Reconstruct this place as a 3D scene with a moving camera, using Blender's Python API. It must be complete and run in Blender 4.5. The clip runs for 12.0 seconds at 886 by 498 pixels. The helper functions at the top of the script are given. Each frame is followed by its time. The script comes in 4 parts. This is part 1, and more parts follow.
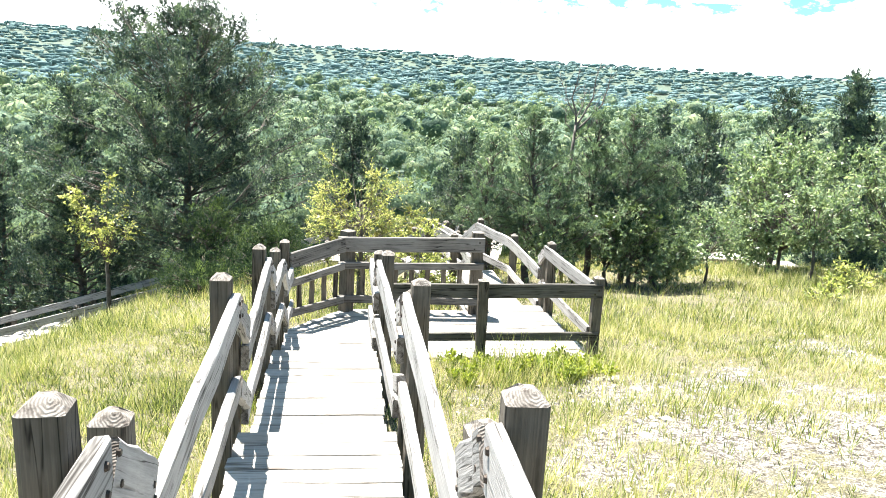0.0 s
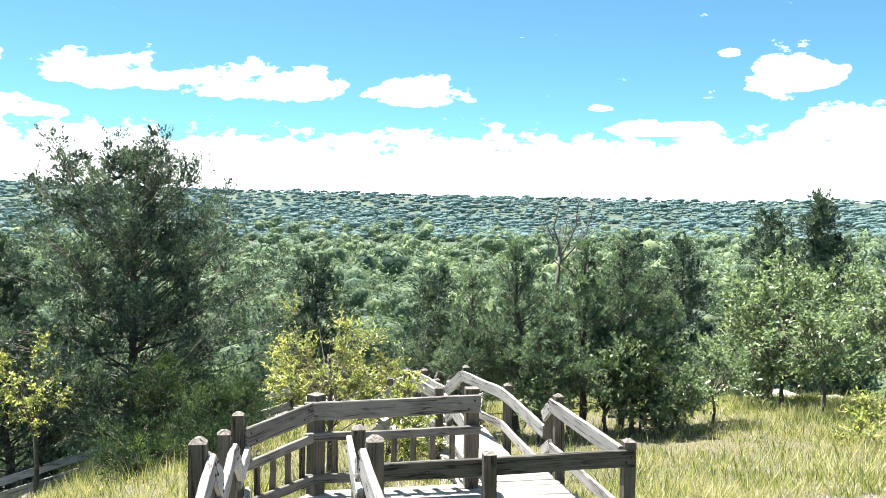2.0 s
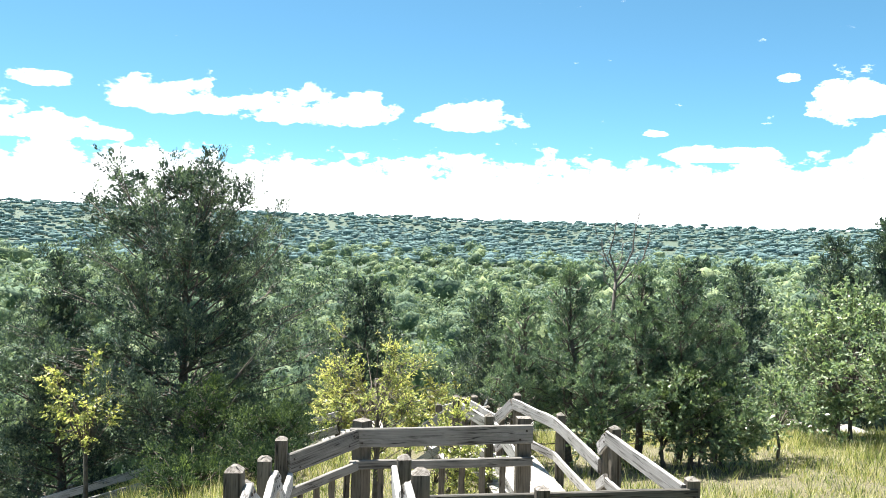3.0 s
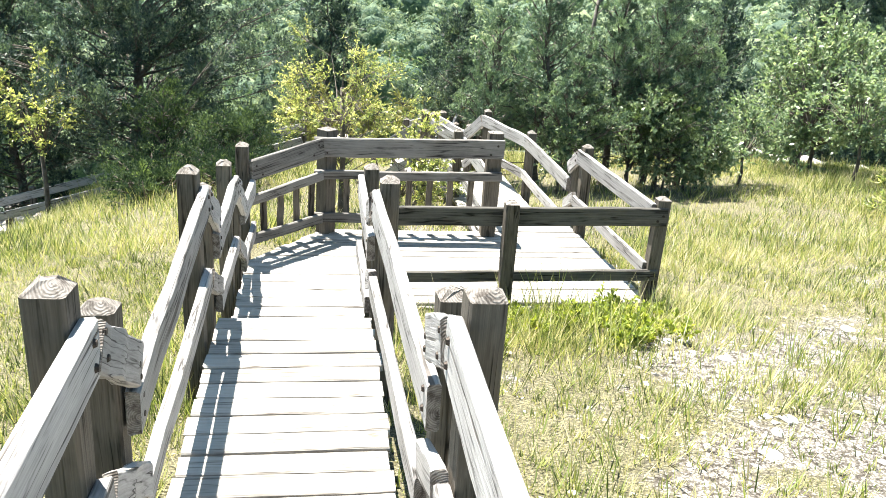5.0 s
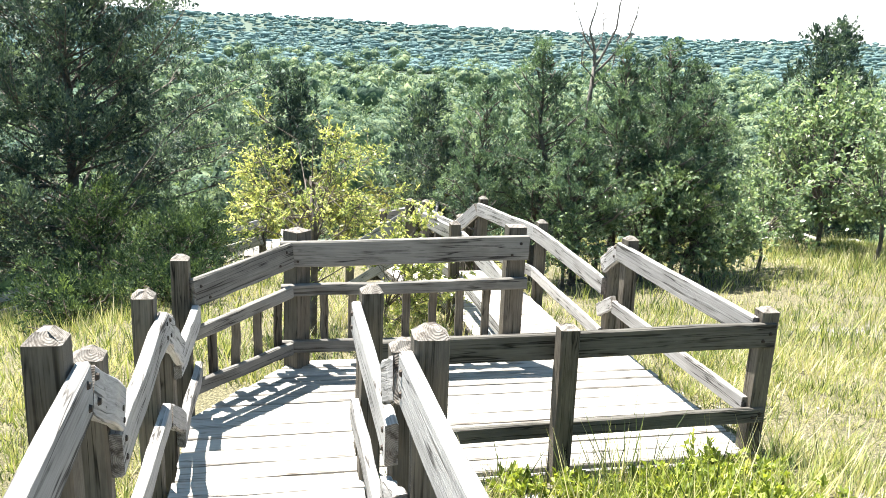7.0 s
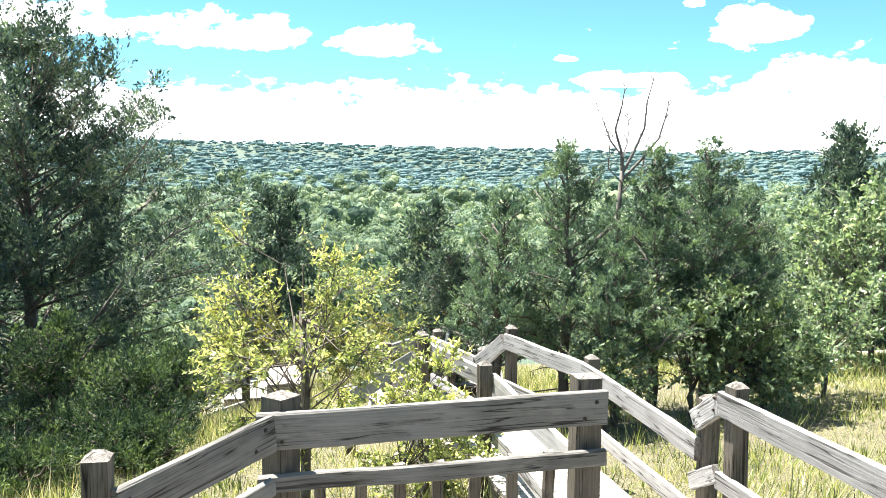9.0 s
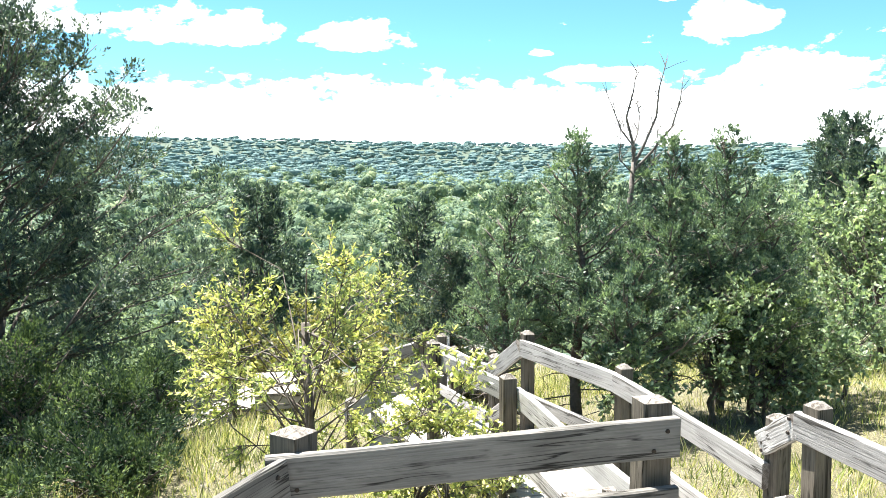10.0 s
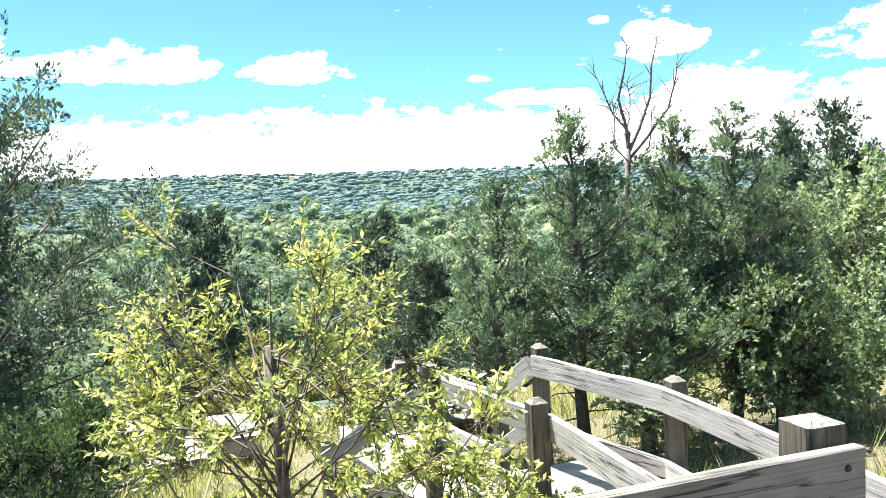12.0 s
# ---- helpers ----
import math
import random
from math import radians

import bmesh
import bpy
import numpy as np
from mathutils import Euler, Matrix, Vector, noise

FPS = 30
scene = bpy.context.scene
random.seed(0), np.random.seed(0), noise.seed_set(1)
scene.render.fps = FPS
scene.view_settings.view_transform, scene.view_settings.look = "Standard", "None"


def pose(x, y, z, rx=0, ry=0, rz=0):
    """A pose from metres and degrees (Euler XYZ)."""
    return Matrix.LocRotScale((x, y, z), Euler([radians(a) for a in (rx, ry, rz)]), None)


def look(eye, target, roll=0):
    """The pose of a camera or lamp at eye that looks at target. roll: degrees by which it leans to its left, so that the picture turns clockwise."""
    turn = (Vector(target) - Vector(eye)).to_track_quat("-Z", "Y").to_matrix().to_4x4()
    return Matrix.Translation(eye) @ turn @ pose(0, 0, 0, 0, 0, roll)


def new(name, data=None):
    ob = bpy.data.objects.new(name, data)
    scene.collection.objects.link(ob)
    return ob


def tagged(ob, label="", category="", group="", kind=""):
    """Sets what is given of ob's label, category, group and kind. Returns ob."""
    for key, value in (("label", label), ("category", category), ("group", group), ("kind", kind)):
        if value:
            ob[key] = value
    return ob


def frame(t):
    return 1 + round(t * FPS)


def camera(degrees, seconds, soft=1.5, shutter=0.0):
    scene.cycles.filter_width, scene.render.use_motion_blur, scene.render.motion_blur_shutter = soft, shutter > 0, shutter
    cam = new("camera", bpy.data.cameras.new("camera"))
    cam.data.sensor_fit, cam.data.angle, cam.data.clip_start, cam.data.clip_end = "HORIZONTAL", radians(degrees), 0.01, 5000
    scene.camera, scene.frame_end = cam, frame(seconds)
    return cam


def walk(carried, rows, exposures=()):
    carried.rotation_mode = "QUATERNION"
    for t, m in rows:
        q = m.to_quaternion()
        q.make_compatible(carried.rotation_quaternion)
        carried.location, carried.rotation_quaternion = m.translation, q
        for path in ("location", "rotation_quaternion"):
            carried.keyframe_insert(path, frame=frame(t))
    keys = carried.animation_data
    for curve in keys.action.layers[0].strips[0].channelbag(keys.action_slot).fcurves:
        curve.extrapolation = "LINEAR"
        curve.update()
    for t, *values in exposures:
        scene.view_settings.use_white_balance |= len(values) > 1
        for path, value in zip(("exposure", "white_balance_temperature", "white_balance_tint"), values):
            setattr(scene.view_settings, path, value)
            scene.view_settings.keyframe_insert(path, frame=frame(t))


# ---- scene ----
cam = camera(57.8, 12.0, soft=0.8)
PATH = [
    (0, (-0.137, -0.657, 2.662), (0.116, 1.285, 2.258), 2.9),
    (0.5, (-0.16, -0.304, 2.532), (0.135, 1.643, 2.185), 1.0),
    (1, (-0.188, 0.166, 2.533), (0.156, 2.118, 2.261), 0.1),
    (1.5, (-0.176, 0.527, 2.575), (0.185, 2.487, 2.406), 0.2),
    (2, (-0.173, 0.782, 2.605), (0.168, 2.751, 2.537), 0.5),
    (2.5, (-0.158, 0.921, 2.622), (0.13, 2.9, 2.607), 1.2),
    (2.7, (-0.149, 0.972, 2.594), (0.109, 2.956, 2.594), 1.1),
    (4.3, (-0.091, 1.204, 2.545), (0.021, 3.156, 2.126), 2.8),
    (4.5, (-0.123, 1.191, 2.503), (0.041, 3.108, 1.955), 3.1),
    (5, (-0.128, 1.418, 2.429), (0.181, 3.273, 1.748), 3.9),
    (5.5, (-0.111, 1.773, 2.268), (0.251, 3.661, 1.716), 3.0),
    (6, (-0.137, 2.27, 2.209), (0.252, 4.168, 1.714), 2.3),
    (6.5, (-0.152, 2.73, 2.205), (0.23, 4.634, 1.724), 2.2),
    (6.7, (-0.182, 2.925, 2.18), (0.206, 4.827, 1.698), 2.2),
    (8.3, (-0.127, 4.097, 1.972), (0.321, 6.027, 1.696), 1.5),
    (8.5, (-0.12, 4.293, 1.978), (0.321, 6.23, 1.743), 1.3),
    (9, (-0.101, 4.733, 1.985), (0.324, 6.678, 1.798), 0.4),
    (9.5, (-0.172, 5.117, 1.958), (0.276, 7.057, 1.762), -0.1),
    (10, (-0.217, 5.416, 1.958), (0.262, 7.348, 1.759), -0.1),
    (10.5, (-0.199, 5.673, 1.831), (0.313, 7.598, 1.651), -0.7),
    (11, (-0.217, 5.983, 1.727), (0.33, 7.901, 1.579), -1.6),
    (11.5, (-0.205, 6.324, 1.689), (0.378, 8.232, 1.557), -2.5),
    (12, (-0.196, 6.627, 1.669), (0.409, 8.529, 1.534), -2.9),
]
EXPOSURES = [(0.0, 2.36), (1.0, 2.16), (2.0, 1.99), (2.7, 1.94), (4.3, 1.84), (4.6, 1.92), (5.0, 2.24), (5.5, 2.31), (6.5, 2.18), (8.5, 2.30), (12.0, 2.24)]
SUN_STRENGTH, SKY_STRENGTH = 5.0, 0.052
SKY_TINT = (0.66, 1.13, 1.10, 1)
walk(cam, [(t, look(eye, target, roll)) for t, eye, target, roll in PATH], EXPOSURES)

# ---- world and sun ----
SUN = Vector((-0.19, 0.31, 1.0)).normalized()
sun_el = math.asin(SUN.z)
world = bpy.data.worlds.new("world")
scene.world = world
world.use_nodes = True
wn, wl = world.node_tree.nodes, world.node_tree.links
wn.clear()


def wmath(op, a, b=None, c=None, clamp=False):
    n = wn.new("ShaderNodeMath")
    n.operation, n.use_clamp = op, clamp
    for i, v in enumerate((a, b, c)):
        if v is None:
            continue
        if isinstance(v, (int, float)):
            n.inputs[i].default_value = v
        else:
            wl.new(v, n.inputs[i])
    return n.outputs[0]


sky = wn.new("ShaderNodeTexSky")
sky.sky_type, sky.sun_disc, sky.sun_elevation = "NISHITA", False, sun_el
sky.sun_rotation = math.atan2(SUN.x, SUN.y)
sky.altitude, sky.air_density, sky.dust_density, sky.ozone_density = 300, 0.6, 0.6, 1.0
coord = wn.new("ShaderNodeTexCoord")
sep = wn.new("ShaderNodeSeparateXYZ")
wl.new(coord.outputs["Generated"], sep.inputs[0])
az = wmath("MULTIPLY", wmath("ARCTAN2", sep.outputs[0], sep.outputs[1]), 57.2958)
el = wmath("MULTIPLY", wmath("ARCSINE", sep.outputs[2]), 57.2958)
comb = wn.new("ShaderNodeCombineXYZ")
wl.new(wmath("MULTIPLY", az, 0.19), comb.inputs[0])
wl.new(wmath("MULTIPLY", el, 0.34), comb.inputs[1])
cn = wn.new("ShaderNodeTexNoise")
cn.inputs["Scale"].default_value, cn.inputs["Detail"].default_value, cn.inputs["Roughness"].default_value = 2.2, 8.0, 0.62
wl.new(comb.outputs[0], cn.inputs["Vector"])
bias = wmath("MULTIPLY", wmath("SUBTRACT", 6.2, el), 0.42)
# Unseen cloud added high above the view, to make the fill light less blue.
bias = wmath("MAXIMUM", wmath("MINIMUM", bias, 0.9), wmath("MULTIPLY_ADD", wmath("MULTIPLY", wmath("SUBTRACT", el, 16.0), 0.06, clamp=True), 0.5, -0.62))


def cloud(a, e, ra, re):
    da = wmath("DIVIDE", wmath("SUBTRACT", az, a), ra)
    de = wmath("DIVIDE", wmath("SUBTRACT", el, e), re)
    de = wmath("MAXIMUM", de, wmath("MULTIPLY", de, -2.2))
    d = wmath("ADD", wmath("MULTIPLY", da, da), wmath("MULTIPLY", de, de))
    return wmath("MAXIMUM", wmath("MULTIPLY", wmath("SUBTRACT", 1.0, d), 1.25), 0.0)


for spec in ((-13.0, 9.3, 5.4, 2.3), (-20.5, 9.9, 2.8, 1.0), (-2.5, 9.0, 8.6, 2.4), (8.5, 8.7, 5.0, 2.0), (32.6, 9.3, 2.9, 3.4), (34.6, 9.2, 3.4, 1.7), (37.3, 6.3, 4.6, 2.2),
             (-21.0, 6.9, 7.5, 1.5), (-27.0, 8.3, 6.0, 2.6), (-37.0, 8.5, 6.0, 3.0), (48.0, 8.0, 7.0, 3.0), (25.0, 6.3, 4.5, 0.9), (20.5, 7.9, 1.6, 0.5), (29.4, 11.2, 1.2, 0.6)):
    bias = wmath("ADD", bias, cloud(*spec))
dens = wmath("MULTIPLY", wmath("ADD", wmath("MULTIPLY", wmath("SUBTRACT", cn.outputs[0], 0.5), 3.4), bias), 2.4, clamp=True)
tint = wn.new("ShaderNodeMix")
tint.data_type, tint.blend_type = "RGBA", "MULTIPLY"
tint.inputs[0].default_value = 1.0
wl.new(sky.outputs[0], tint.inputs[6])
tint.inputs[7].default_value = SKY_TINT
mix = wn.new("ShaderNodeMix")
mix.data_type = "RGBA"
wl.new(dens, mix.inputs[0])
wl.new(tint.outputs[2], mix.inputs[6])
mix.inputs[7].default_value = (13.0, 13.3, 13.6, 1)
back = wn.new("ShaderNodeBackground")
back.inputs[1].default_value = SKY_STRENGTH
wl.new(mix.outputs[2], back.inputs[0])
wout = wn.new("ShaderNodeOutputWorld")
wl.new(back.outputs[0], wout.inputs[0])

sun = new("sun", bpy.data.lights.new("sun", "SUN"))
sun.data.energy, sun.data.angle, sun.data.color = SUN_STRENGTH, radians(0.53), (1.0, 0.96, 0.88)
sun.matrix_world = look(SUN * 50, (0, 0, 0))

# ---- materials ----


def material(name):
    m = bpy.data.materials.new(name)
    m.use_nodes = True
    n = m.node_tree.nodes
    return m, n, m.node_tree.links, n["Principled BSDF"]


def ramp(n, l, src, stops):
    r = n.new("ShaderNodeValToRGB")
    while len(r.color_ramp.elements) < len(stops):
        r.color_ramp.elements.new(0.5)
    for e, (p, c) in zip(r.color_ramp.elements, stops):
        e.position, e.color = p, (*c, 1)
    l.new(src, r.inputs[0])
    return r.outputs[0]


def noise_node(n, l, vec, scale, detail=4.0, rough=0.55):
    t = n.new("ShaderNodeTexNoise")
    t.inputs["Scale"].default_value, t.inputs["Detail"].default_value, t.inputs["Roughness"].default_value = scale, detail, rough
    if vec is not None:
        l.new(vec, t.inputs["Vector"])
    return t.outputs[0]


def stretched(n, l, sx, sy, sz, offset=None):
    c = n.new("ShaderNodeTexCoord")
    mp = n.new("ShaderNodeMapping")
    mp.inputs["Scale"].default_value = (sx, sy, sz)
    l.new(c.outputs["Object"], mp.inputs[0])
    if offset is not None:
        v = n.new("ShaderNodeCombineXYZ")
        for i in range(3):
            mm = n.new("ShaderNodeMath")
            mm.operation = "MULTIPLY"
            mm.inputs[1].default_value = 37.0 + 11 * i
            l.new(offset, mm.inputs[0])
            l.new(mm.outputs[0], v.inputs[i])
        l.new(v.outputs[0], mp.inputs["Location"])
    return mp.outputs[0]


def mixed(n, l, fac, a, b, kind="MIX"):
    m = n.new("ShaderNodeMix")
    m.data_type, m.blend_type = "RGBA", kind
    for i, v in ((0, fac), (6, a), (7, b)):
        if isinstance(v, (int, float)):
            m.inputs[i].default_value = v
        elif isinstance(v, tuple):
            m.inputs[i].default_value = (*v, 1)
        else:
            l.new(v, m.inputs[i])
    return m.outputs[2]


def wood(name, dark, light, stain=0.35, split_tone=0.16):
    """Weathered timber; the grain runs along the local x axis."""
    m, n, l, b = material(name)
    info = n.new("ShaderNodeObjectInfo")
    grain = noise_node(n, l, stretched(n, l, 3.0, 130, 130, info.outputs["Random"]), 1.0, 6, 0.65)
    cracks = noise_node(n, l, stretched(n, l, 1.3, 38, 38, info.outputs["Random"]), 1.0, 3, 0.5)
    blot = noise_node(n, l, stretched(n, l, 3.0, 9, 9, info.outputs["Random"]), 1.0, 4, 0.6)
    col = ramp(n, l, grain, ((0.12, dark), (0.9, light)))
    col = mixed(n, l, ramp(n, l, blot, ((0.42, (0, 0, 0)), (0.75, (stain, stain, stain)))), col, tuple(c * 0.45 for c in dark))
    crack = ramp(n, l, cracks, ((0.31, (split_tone + 0.18, split_tone + 0.16, split_tone + 0.14)), (0.385, (1, 1, 1))))
    col = mixed(n, l, 1.0, col, crack, "MULTIPLY")
    split = noise_node(n, l, stretched(n, l, 1.1, 26, 26, info.outputs["Random"]), 1.0, 2, 0.5)
    off = n.new("ShaderNodeMath")
    off.operation = "SUBTRACT"
    l.new(split, off.inputs[0])
    off.inputs[1].default_value = 0.5
    away = n.new("ShaderNodeMath")
    away.operation = "ABSOLUTE"
    l.new(off.outputs[0], away.inputs[0])
    lines = ramp(n, l, away.outputs[0], ((0.004, (split_tone, split_tone * 0.94, split_tone * 0.88)), (0.026, (1, 1, 1))))
    patch = ramp(n, l, blot, ((0.40, (0, 0, 0)), (0.55, (1, 1, 1))))
    col = mixed(n, l, patch, col, mixed(n, l, 1.0, col, lines, "MULTIPLY"))
    tone = n.new("ShaderNodeMapRange")
    tone.inputs["To Min"].default_value, tone.inputs["To Max"].default_value = 0.78, 1.18
    l.new(info.outputs["Random"], tone.inputs["Value"])
    tc = n.new("ShaderNodeCombineColor")
    for i in range(3):
        l.new(tone.outputs[0], tc.inputs[i])
    col = mixed(n, l, 1.0, col, tc.outputs[0], "MULTIPLY")
    l.new(col, b.inputs["Base Color"])
    b.inputs["Roughness"].default_value = 0.82
    b.inputs["Specular IOR Level"].default_value = 0.25
    bump = n.new("ShaderNodeBump")
    bump.inputs["Strength"].default_value, bump.inputs["Distance"].default_value = 0.55, 0.006
    add = n.new("ShaderNodeMath")
    l.new(grain, add.inputs[0])
    l.new(crack, add.inputs[1])
    l.new(add.outputs[0], bump.inputs["Height"])
    l.new(bump.outputs[0], b.inputs["Normal"])
    return m


def leaf(name, stops, through_colour, gloss=0.45, patch=0.5, share=0.4, single=0.5, patchy=1.0, relief=None):
    """Foliage: colour differs from leaf to leaf and from patch to patch; some light comes through."""
    m, n, l, b = material(name)
    geo = n.new("ShaderNodeNewGeometry")
    c = n.new("ShaderNodeTexCoord")
    big = noise_node(n, l, c.outputs["Object"], patch, 3 if relief is None else 9, 0.6 if relief is None else 0.72)
    add = n.new("ShaderNodeMath")
    add.operation = "MULTIPLY_ADD"
    l.new(geo.outputs["Random Per Island"], add.inputs[0])
    add.inputs[1].default_value = single
    sub = n.new("ShaderNodeMath")
    sub.operation = "MULTIPLY_ADD"
    l.new(big, sub.inputs[0])
    sub.inputs[1].default_value, sub.inputs[2].default_value = patchy, 0.5 - 0.5 * patchy - 0.5 * single
    l.new(sub.outputs[0], add.inputs[2])
    col = ramp(n, l, add.outputs[0], stops)
    l.new(col, b.inputs["Base Color"])
    b.inputs["Roughness"].default_value = gloss
    b.inputs["Specular IOR Level"].default_value = 0.4 if gloss < 0.8 else 0.1
    if relief:
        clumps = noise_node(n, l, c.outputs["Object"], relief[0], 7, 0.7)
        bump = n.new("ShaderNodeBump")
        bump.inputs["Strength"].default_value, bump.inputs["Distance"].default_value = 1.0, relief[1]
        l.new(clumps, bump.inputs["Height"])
        # Shade between leaf clumps goes into the colour: bump hollows come out darker.
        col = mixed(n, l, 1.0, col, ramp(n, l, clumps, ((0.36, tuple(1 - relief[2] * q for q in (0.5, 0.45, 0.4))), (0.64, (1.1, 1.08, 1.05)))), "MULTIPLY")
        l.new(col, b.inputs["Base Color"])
        l.new(bump.outputs[0], b.inputs["Normal"])
    tr = n.new("ShaderNodeBsdfTranslucent")
    l.new(mixed(n, l, 1.0, col, through_colour, "MULTIPLY"), tr.inputs[0])
    ms = n.new("ShaderNodeMixShader")
    ms.inputs[0].default_value = share
    l.new(b.outputs[0], ms.inputs[1])
    l.new(tr.outputs[0], ms.inputs[2])
    l.new(ms.outputs[0], n["Material Output"].inputs[0])
    return m


def plain(name, a, b2, scale, rough=0.85, bumpy=0.4, metal=0.0):
    m, n, l, b = material(name)
    c = n.new("ShaderNodeTexCoord")
    t = noise_node(n, l, c.outputs["Object"], scale, 6, 0.6)
    l.new(ramp(n, l, t, ((0.3, a), (0.7, b2))), b.inputs["Base Color"])
    b.inputs["Roughness"].default_value, b.inputs["Metallic"].default_value = rough, metal
    bump = n.new("ShaderNodeBump")
    bump.inputs["Strength"].default_value, bump.inputs["Distance"].default_value = bumpy, 0.02
    l.new(t, bump.inputs["Height"])
    l.new(bump.outputs[0], b.inputs["Normal"])
    return m


WOOD_DECK = wood("weathered_deck_wood", (0.27, 0.248, 0.222), (0.475, 0.45, 0.415), 0.2, 0.42)
WOOD_RAIL = wood("weathered_rail_wood", (0.175, 0.165, 0.160), (0.53, 0.515, 0.505), 0.42)
# Shaded copy of the rail wood: the landing rails' shade is in its colour.
WOOD_SHADED = wood("shaded_landing_rail_wood", (0.08, 0.074, 0.067), (0.27, 0.256, 0.238), 0.6)
def end_grain():
    """Cut timber ends: growth rings round the local x axis, bleached and cracked."""
    m, n, l, b = material("timber_end_grain")
    c = n.new("ShaderNodeTexCoord")
    info = n.new("ShaderNodeObjectInfo")
    wv = n.new("ShaderNodeTexWave")
    wv.wave_type, wv.rings_direction = "RINGS", "X"
    wv.inputs["Scale"].default_value, wv.inputs["Distortion"].default_value, wv.inputs["Detail"].default_value = 48, 5.0, 3
    mp = n.new("ShaderNodeMapping")
    mp.inputs["Location"].default_value = (0, 0.02, 0.015)
    l.new(c.outputs["Object"], mp.inputs[0])
    l.new(mp.outputs[0], wv.inputs["Vector"])
    t = noise_node(n, l, c.outputs["Object"], 40, 5, 0.65)
    col = ramp(n, l, wv.outputs[0], ((0.1, (0.165, 0.147, 0.13)), (0.8, (0.25, 0.23, 0.208))))
    col = mixed(n, l, 1.0, col, ramp(n, l, t, ((0.36, (0.30, 0.27, 0.25)), (0.58, (1, 1, 1)))), "MULTIPLY")
    l.new(col, b.inputs["Base Color"])
    b.inputs["Roughness"].default_value = 0.9
    bump = n.new("ShaderNodeBump")
    bump.inputs["Strength"].default_value, bump.inputs["Distance"].default_value = 0.35, 0.004
    l.new(wv.outputs[0], bump.inputs["Height"])
    l.new(bump.outputs[0], b.inputs["Normal"])
    return m


WOOD_END = end_grain()
# Darker still: the front railing's shade is put into the wood colour.
WOOD_SHADED_FRONT = wood("shaded_front_rail_wood", (0.045, 0.042, 0.036), (0.15, 0.14, 0.125), 0.5)
WOOD_POST = wood("weathered_post_wood", (0.05, 0.043, 0.034), (0.225, 0.195, 0.158), 0.7)
BARK = plain("cedar_bark", (0.05, 0.04, 0.033), (0.14, 0.12, 0.10), 14)
DEAD = plain("dead_grey_wood", (0.07, 0.06, 0.052), (0.19, 0.17, 0.15), 20)
STEEL = plain("rusted_bolt", (0.02, 0.017, 0.015), (0.06, 0.045, 0.035), 60, 0.6, 0.2, 0.6)
ROCK = plain("pale_limestone", (0.26, 0.25, 0.23), (0.46, 0.44, 0.41), 14)
CEDAR = leaf("cedar_foliage", ((0.15, (0.022, 0.040, 0.035)), (0.5, (0.060, 0.092, 0.074)), (0.85, (0.185, 0.24, 0.135))), (1.3, 1.42, 1.0), 0.5, 2.2, 0.22, 0.4, 1.9)
GLADE_CEDAR = leaf("glade_cedar_foliage", ((0.15, (0.040, 0.070, 0.050)), (0.5, (0.105, 0.158, 0.105)), (0.85, (0.25, 0.325, 0.17))), (1.3, 1.45, 1.0), 0.45, 2.6, 0.24, 0.45, 1.9)
# Darker copy of the cedar colours; shade on the low trees is put into it.
SHADED_CEDAR = leaf("shaded_cedar_foliage", ((0.15, (0.020, 0.036, 0.025)), (0.5, (0.050, 0.078, 0.045)), (0.85, (0.165, 0.215, 0.080))), (1.3, 1.45, 0.9), 0.85, 2.2, 0.22, 0.4, 1.8)
OAK = leaf("oak_leaves", ((0.15, (0.088, 0.135, 0.085)), (0.5, (0.21, 0.28, 0.17)), (0.9, (0.46, 0.50, 0.33))), (1.15, 1.25, 0.75), 0.2, 1.2, 0.40)
BUSH = leaf("bright_bush_leaves", ((0.15, (0.085, 0.120, 0.055)), (0.48, (0.29, 0.335, 0.125)), (0.78, (0.70, 0.655, 0.29))), (1.3, 1.35, 0.75), 0.38, 2.5, 0.44)
SHRUB = leaf("olive_shrub_leaves", ((0.15, (0.10, 0.13, 0.05)), (0.5, (0.19, 0.21, 0.08)), (0.85, (0.32, 0.30, 0.13))), (1.4, 1.3, 0.6), 0.45, 1.5, 0.4)
WEED = leaf("weed_leaves", ((0.15, (0.10, 0.15, 0.032)), (0.55, (0.31, 0.37, 0.075)), (0.85, (0.60, 0.58, 0.13))), (1.2, 1.2, 0.5), 0.55, 3.0, 0.4)
GRASS = leaf("dry_meadow_grass", ((0.06, (0.050, 0.075, 0.022)), (0.32, (0.19, 0.245, 0.065)), (0.56, (0.39, 0.41, 0.14)), (0.80, (0.52, 0.465, 0.25)), (0.98, (0.66, 0.59, 0.42))), (1.1, 1.12, 0.65), 0.6, 0.9, 0.30, 0.95, 1.6)
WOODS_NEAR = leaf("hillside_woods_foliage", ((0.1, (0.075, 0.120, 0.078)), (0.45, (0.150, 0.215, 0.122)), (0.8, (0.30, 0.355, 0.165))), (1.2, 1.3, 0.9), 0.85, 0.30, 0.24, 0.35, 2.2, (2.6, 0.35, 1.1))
# Haze is put into the colour: bluer with distance, palest on the ridge.
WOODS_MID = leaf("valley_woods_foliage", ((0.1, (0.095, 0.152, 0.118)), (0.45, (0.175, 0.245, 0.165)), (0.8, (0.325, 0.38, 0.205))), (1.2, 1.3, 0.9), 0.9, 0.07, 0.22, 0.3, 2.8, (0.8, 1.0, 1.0))
